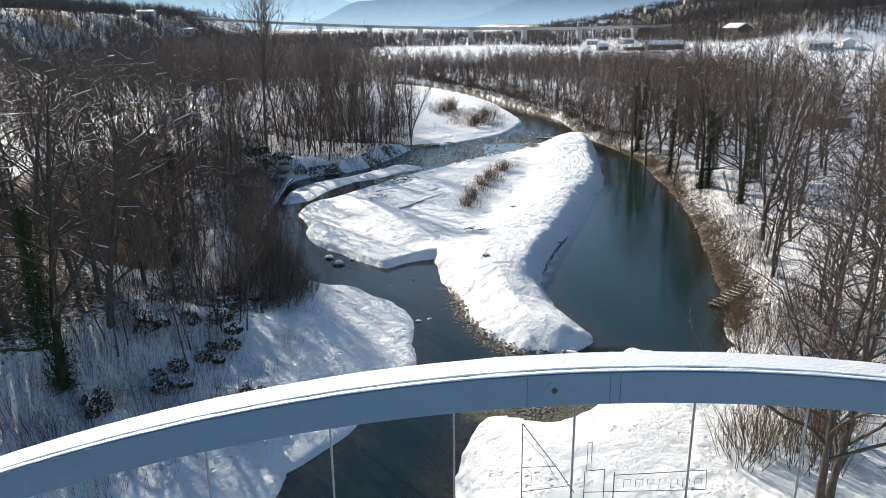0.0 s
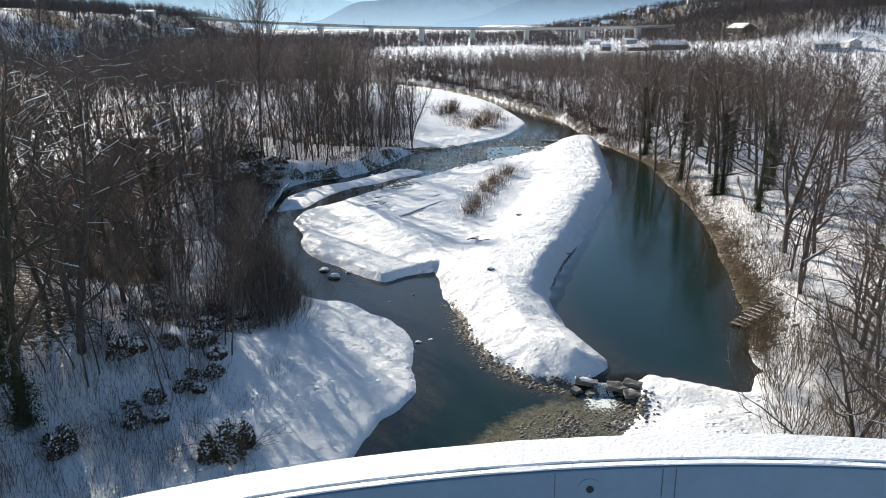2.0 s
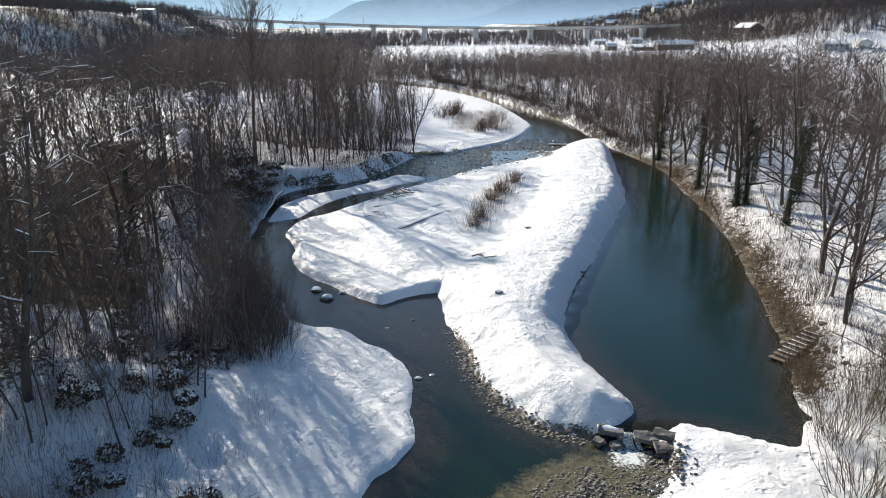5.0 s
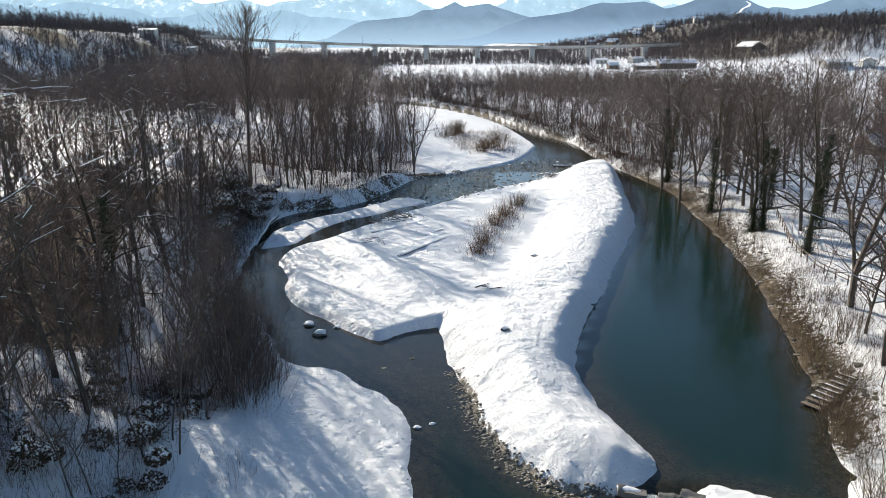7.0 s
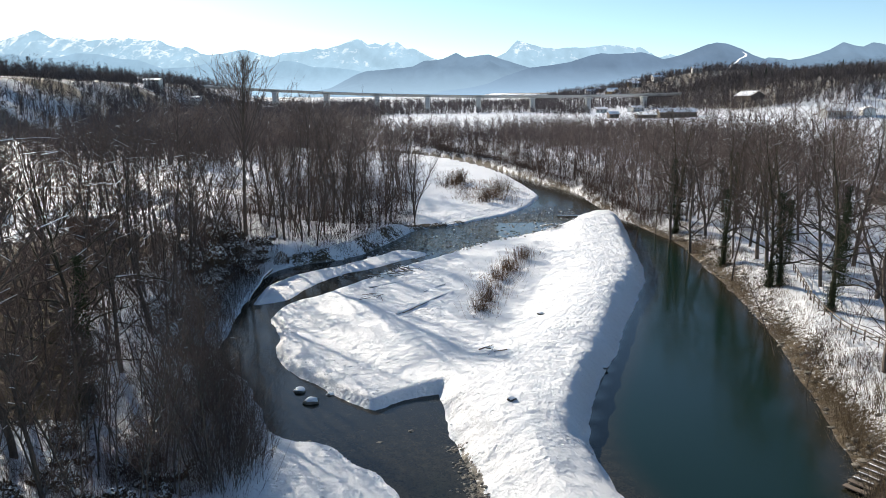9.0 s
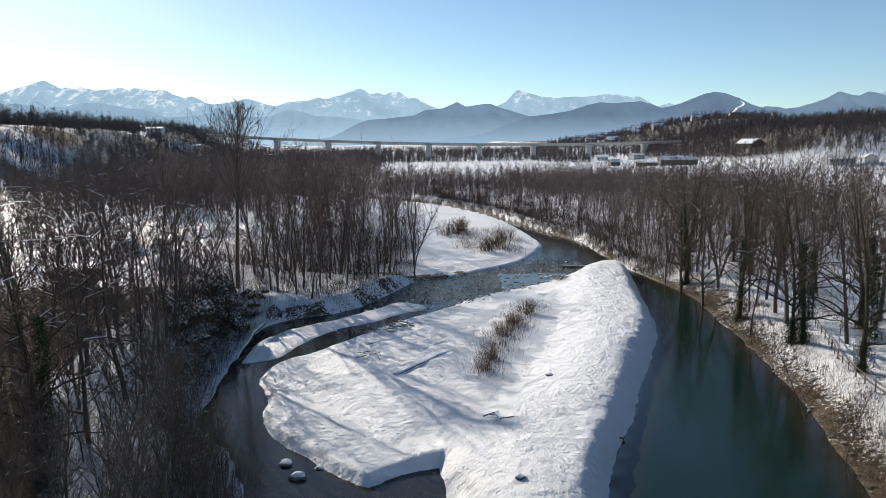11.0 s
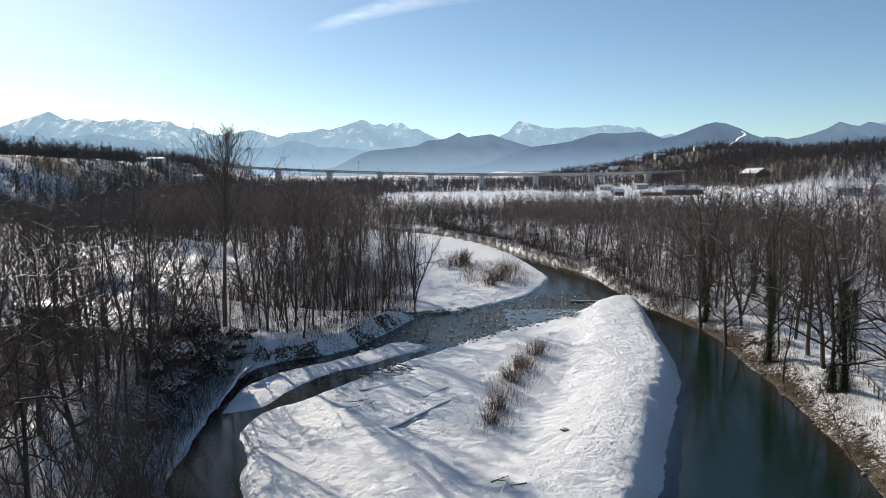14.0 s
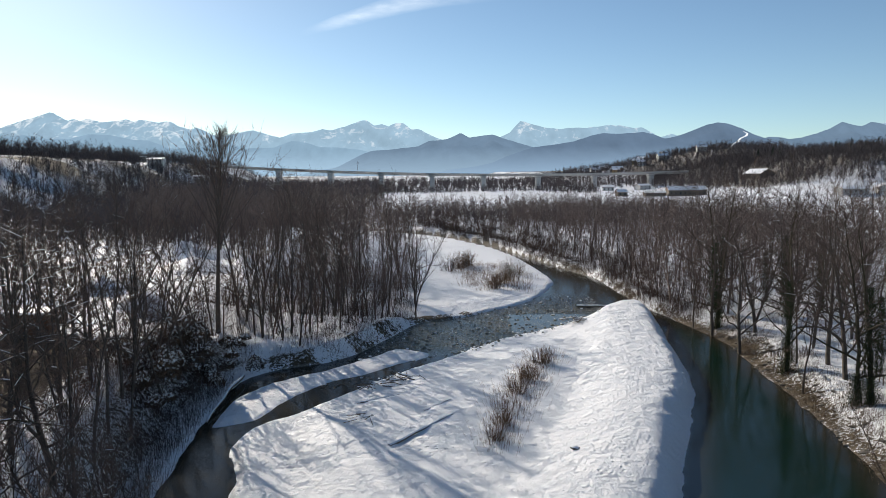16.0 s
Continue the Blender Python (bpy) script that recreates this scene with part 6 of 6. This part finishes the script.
# ---------------------------------------------------------------- gravel works on the left terrace
def heap(x, y, r, h, label):
    u, a = np.meshgrid(np.linspace(0, 1, 14), np.linspace(0, 2 * np.pi, 33))
    u, a = u.ravel(), a.ravel()
    rr = r * u * (1 + 0.12 * np.sin(3 * a + x))
    px, py = x + rr * np.cos(a), y + rr * np.sin(a)
    z = heights(np.column_stack([px, py])) * 0 + height(x, y) - 0.5 + (h + 0.5) * (1 - u) ** 0.92 + 0.15 * value_noise(px, py, 2.0, 8)
    root = mesh_object("snowy_mound", np.stack([px, py, z], 1), grid_faces(14, 33), SNOW, smooth=True)
    return tagged(root, label, "mound", "snowy mounds")


heap(-53.0, 186.0, 9.5, 8.4 - height(-53.0, 186.0), "tall conical gravel heap under snow")
heap(-66.0, 214.0, 14, 3.4, "broad gravel heap covered with snow")
heap(-46.0, 144.0, 4.6, 2.3, "small snowy gravel heap beside the works")
heap(-58.5, 158.0, 5.5, 3.0, "snowy gravel heap beside the conveyor")
heap(-40.0, 205.0, 12, 3.0, "low snowy heap behind the copse")


def hopper():
    root = new("hopper")
    root.location = (-50.6, 124.0, height(-50.6, 124) - 3.6)
    tagged(root, "rusty steel gravel hopper on legs with a snowy rim", "hopper")
    bm = bmesh.new()
    lo = [bm.verts.new((sx * 0.8, sy * 0.7, 2.2)) for sx, sy in ((-1, -1), (1, -1), (1, 1), (-1, 1))]
    mi = [bm.verts.new((sx * 2.9, sy * 2.0, 5.0)) for sx, sy in ((-1, -1), (1, -1), (1, 1), (-1, 1))]
    hi = [bm.verts.new((sx * 2.9, sy * 2.0, 6.2)) for sx, sy in ((-1, -1), (1, -1), (1, 1), (-1, 1))]
    for a, b in ((lo, mi), (mi, hi)):
        for k in range(4):
            bm.faces.new((a[k], a[(k + 1) % 4], b[(k + 1) % 4], b[k]))
    bm.faces.new(lo[::-1])
    part("funnel", bm, RUST, root)
    bm = bmesh.new()
    box(bm, -2.95, 2.95, -2.05, 2.05, 6.1, 6.45, 0.1)
    part("snow_cap", bm, SNOW, root, "snow filling the hopper")
    for sx in (-1, 1):
        for sy in (-1, 1):
            bm = bmesh.new()
            box(bm, sx * 2.6 - 0.12, sx * 2.6 + 0.12, sy * 1.7 - 0.12, sy * 1.7 + 0.12, -0.3, 5.2)
            part("leg", bm, RUST, root)


hopper()


def conveyor():
    root = new("conveyor")
    tagged(root, "long inclined belt conveyor with snow on its cover", "conveyor")
    a, b = Vector((-65.4, 150.0, 9.2)), Vector((-61.7, 185.0, 9.0))
    d = b - a
    side = d.cross(Vector((0, 0, 1))).normalized()
    for s in (-0.6, 0.6):
        for h in (0.0, 0.8):
            o = side * s + Vector((0, 0, h))
            v, f = tube_arrays([(a + o)[:]], [(b + o)[:]], [0.06], [0.06], 5)
            mesh_object("girder", v, f, RUST, root)
    n = 14
    for k in range(n):
        p = a + d * (k / (n - 1))
        for s in (-0.6, 0.6):
            v, f = tube_arrays([(p + side * s)[:]], [(p + d * 0.06 * (k < n - 1) + side * s + Vector((0, 0, 0.8)))[:]], [0.035], [0.035], 4)
            mesh_object("brace", v, f, RUST, root)
    v, f = tube_arrays([(a + Vector((0, 0, 0.75)))[:]], [(b + Vector((0, 0, 0.75)))[:]], [0.32], [0.32], 8)
    mesh_object("snow_cap", v, f, SNOW, root, "snow on the belt cover")
    for t in (0.05, 0.5, 0.92):
        p = a + d * t
        for s in (-0.6, 0.6):
            v, f = tube_arrays([(p.x + side.x * s * 1.6, p.y + side.y * s * 1.6, height(p.x, p.y) - 0.3)], [(p + side * s)[:]], [0.09], [0.09], 5)
            mesh_object("leg", v, f, RUST, root)


conveyor()


def pillar(x, y, w, h):
    root = new("concrete_tower")
    root.location = (x, y, height(x, y))
    tagged(root, "pale concrete loading tower in the gravel works", "tower")
    bm = bmesh.new()
    box(bm, -w / 2, w / 2, -w / 2, w / 2, -0.5, h, 0.05)
    part("shaft", bm, CONCRETE, root)
    bm = bmesh.new()
    box(bm, -w * 0.56, w * 0.56, -w * 0.56, w * 0.56, h + 0.003, h + 0.3, 0.08)
    part("snow_cap", bm, SNOW, root, "snow on the flat top")


pillar(-49.7, 150.0, 1.5, 8.9 - height(-49.7, 150.0))


# ---------------------------------------------------------------- houses
def house(x, y, turn, length, width, tall, roof, wall, label, category="house", storeys=1, group="houses of the valley"):
    root = new("barn" if category == "barn" else "apartment_building" if storeys > 3 else "house")
    root.location = (x, y, height(x, y) - 0.2)
    root.rotation_euler = (0, 0, radians(turn))
    tagged(root, label, category, group)
    l, w = length / 2, width / 2
    bm = bmesh.new()
    base = [bm.verts.new(p) for p in ((-l, -w, -0.6), (l, -w, -0.6), (l, w, -0.6), (-l, w, -0.6))]
    eave = [bm.verts.new((v.co.x, v.co.y, tall)) for v in base]
    for k in range(4):
        bm.faces.new((base[k], base[(k + 1) % 4], eave[(k + 1) % 4], eave[k]))
    ra, rb = bm.verts.new((-l, 0, tall + roof)), bm.verts.new((l, 0, tall + roof))
    bm.faces.new((eave[0], eave[3], ra))
    bm.faces.new((eave[1], rb, eave[2]))
    part("wall", bm, wall, root)
    for name, mat, t0, t1, over in (("roof", TILE, 0.004, 0.22, 0.5), ("snow_cap", SNOW, 0.225, 0.52, 0.46)):
        bm = bmesh.new()
        for s in (-1, 1):
            e = w + over
            ze = tall - roof * over / w
            vs = [bm.verts.new(p) for p in ((-l - over, s * e, ze + t0), (l + over, s * e, ze + t0), (l + over, 0, tall + roof + t0), (-l - over, 0, tall + roof + t0),
                                            (-l - over, s * e, ze + t1), (l + over, s * e, ze + t1), (l + over, 0, tall + roof + t1), (-l - over, 0, tall + roof + t1))]
            for q in ((0, 1, 2, 3), (4, 5, 6, 7), (0, 1, 5, 4), (0, 3, 7, 4), (1, 2, 6, 5)):
                bm.faces.new([vs[k] for k in q])
        bmesh.ops.recalc_face_normals(bm, faces=bm.faces)
        part(name, bm, mat, root, "" if name == "roof" else "thick snow on the roof")
    per = max(1, int(length / 3.2))
    for st in range(storeys):
        for k in range(per):
            wx = -l + length * (k + 0.5) / per
            wz = (tall / storeys) * (st + 0.35)
            for s in (-1, 1):
                bm = bmesh.new()
                box(bm, wx - 0.5, wx + 0.5, s * w - 0.02, s * w + 0.02, wz, wz + min(1.4, tall / storeys * 0.5))
                part("window", bm, GLASS, root)
    return root


house(255, 478, 75, 8, 7, 3.6, 1.8, PLASTER, "white gabled cottage with a snowy roof", storeys=1)
house(238, 482, 4, 16, 9, 3.0, 1.4, CONCRETE, "long grey farm shed under snow", "barn")
house(166, 566, -4, 26, 11, 4.2, 2.4, WOOD, "long brown timber barn on the farm", "barn")
house(142, 560, -4, 14, 8, 2.4, 0.9, WOOD, "low dark cattle shed on the farm", "barn")
house(120, 566, 6, 7, 6, 3.0, 1.6, WOOD, "small dark hay barn in the snowy field", "barn")
house(174, 717, 20, 12, 9, 4.0, 1.4, PLASTER, "pale house below the viaduct end", storeys=2)
house(140, 705, -10, 10, 8, 3.6, 1.4, PLASTER, "small snow-roofed house near the viaduct", storeys=1)
house(239, 618, -70, 18, 14, 3.2, 3.4, WOOD, "large snow-roofed house on the wooded hill", storeys=2)
house(86, 164, 15, 7, 5, 2.4, 1.4, WOOD, "small timber cabin among the trees", "cabin")
for k, (x, y, l, s) in enumerate(((-262, 690, 34, 4), (-345, 700, 30, 2), (-380, 640, 26, 2), (-205, 742, 24, 3), (-178, 760, 22, 3), (-300, 760, 30, 2), (-235, 720, 20, 2), (-330, 560, 22, 2))):
    house(x, y, 8 * (k % 3), l * 0.42, 8, 2.3 * s, 1.2, PLASTER, "pale block of flats on the plateau edge" if s > 3 else "snow-roofed building on the plateau edge", "building", s, "buildings on the plateau")
rng_h = random.Random(9)
for k in range(13):
    x, y = rng_h.uniform(170, 330), rng_h.uniform(960, 1120)
    house(x, y, rng_h.uniform(-30, 30), rng_h.uniform(9, 14), 9, 4.6, 2.4, PLASTER if k % 4 else OCHRE, "small snow-roofed house of the far village", "house", 2, "far village houses")


def mast(x, y, tall):
    root = new("radio_mast")
    root.location = (x, y, height(x, y))
    tagged(root, "tall dark lattice mast on the plateau", "mast")
    for s in ((-0.6, -0.35), (0.6, -0.35), (0.0, 0.7)):
        v, f = tube_arrays([(s[0], s[1], -0.5)], [(s[0] * 0.5, s[1] * 0.5, tall)], [0.14], [0.10], 5)
        mesh_object("leg", v, f, DARK_STEEL, root)
    for k in range(10):
        z = tall * (k + 0.5) / 10
        bm = bmesh.new()
        box(bm, -0.7, 0.7, -0.5, 0.8, z, z + 0.12)
        part("brace", bm, DARK_STEEL, root)
    for k in range(6):
        a = k * 1.05
        bm = bmesh.new()
        box(bm, math.cos(a) * 1.3 - 0.25, math.cos(a) * 1.3 + 0.25, math.sin(a) * 1.3 - 0.25, math.sin(a) * 1.3 + 0.25, tall - 4, tall - 0.5)
        part("antenna", bm, DARK_STEEL, root)


mast(-400, 742, 26)


def fir(seed, x, y, tall):
    root = new("fir_tree")
    root.location = (x, y, height(x, y))
    tagged(root, "dark green conifer on the hilltop", "conifer", "conifers on the hills")
    rng = np.random.default_rng(seed)
    v, f = tube_arrays([(0, 0, -0.4)], [(0, 0, tall)], [tall * 0.02], [0.03], 6)
    mesh_object("trunk", v, f, BARK, root)
    n = 1100
    t = rng.random(n) ** 0.8
    a, r = rng.uniform(0, 6.283, n), tall * 0.20 * (1.03 - t) * np.sqrt(rng.random(n))
    p0 = np.column_stack([np.cos(a) * r * 0.3, np.sin(a) * r * 0.3, tall * (0.10 + 0.9 * t)])
    p1 = np.column_stack([np.cos(a) * r * 1.25, np.sin(a) * r * 1.25, tall * (0.10 + 0.9 * t) - 0.25 * r])
    v, f = spike_arrays(p0, p1 + rng.normal(0, 0.12, (n, 3)), np.full(n, 0.14))
    mesh_object("crown", v, f, NEEDLES, root)


rng_f = random.Random(3)
for k in range(13):
    fir(400 + k, rng_f.uniform(318, 400), rng_f.uniform(600, 690), rng_f.uniform(8, 14))
for x, y in ((-338, 640), (-330, 655), (310, 760), (300, 770), (290, 700)):
    fir(int(x) & 255, x, y, 12)


# ---------------------------------------------------------------- wire light figure hung below the arch
def wire_frame():
    root = new("wire_light_frame")
    tagged(root, "thin wire outline figure hung under the arch", "decoration")

    def bar(name, pts, r):
        for a, b in zip(pts[:-1], pts[1:]):
            v, f = tube_arrays([(a[0], 19.4, a[1])], [(b[0], 19.4, b[1])], [r], [r], 4)
            mesh_object(name, v, f, DARK_STEEL, root)

    bar("wire", [(2.35, 10.6), (2.33, 13.74), (3.40, 12.22), (3.95, 11.35)], 0.014)
    bar("wire", [(2.35, 12.25), (3.36, 12.28)], 0.010)
    bar("wire", [(2.37, 11.40), (3.80, 11.60)], 0.012)
    bar("inner_wire", [(2.4, 13.3), (2.7, 12.9), (2.95, 12.65), (3.1, 12.4), (3.3, 12.0), (3.5, 11.7)], 0.007)
    bar("inner_wire", [(2.5, 12.2), (2.65, 12.0), (2.62, 11.6)], 0.007)
    bar("wire", [(4.25, 10.6), (4.25, 12.10), (4.85, 12.16), (4.85, 10.6)], 0.012)
    bar("wire", [(4.30, 12.1), (4.30, 13.08), (4.43, 13.08), (4.43, 12.1)], 0.008)
    bar("wire", [(5.15, 11.95), (7.93, 12.10), (7.98, 11.42), (4.25, 11.36)], 0.012)
    bar("post", [(5.15, 10.6), (5.15, 12.05)], 0.016)
    for k in range(7):
        x = 5.45 + 0.36 * k
        bar("inner_wire", [(x, 11.5), (x, 11.8), (x + 0.2, 11.8), (x + 0.2, 11.62 + 0.1 * (k % 2))], 0.007)


wire_frame()
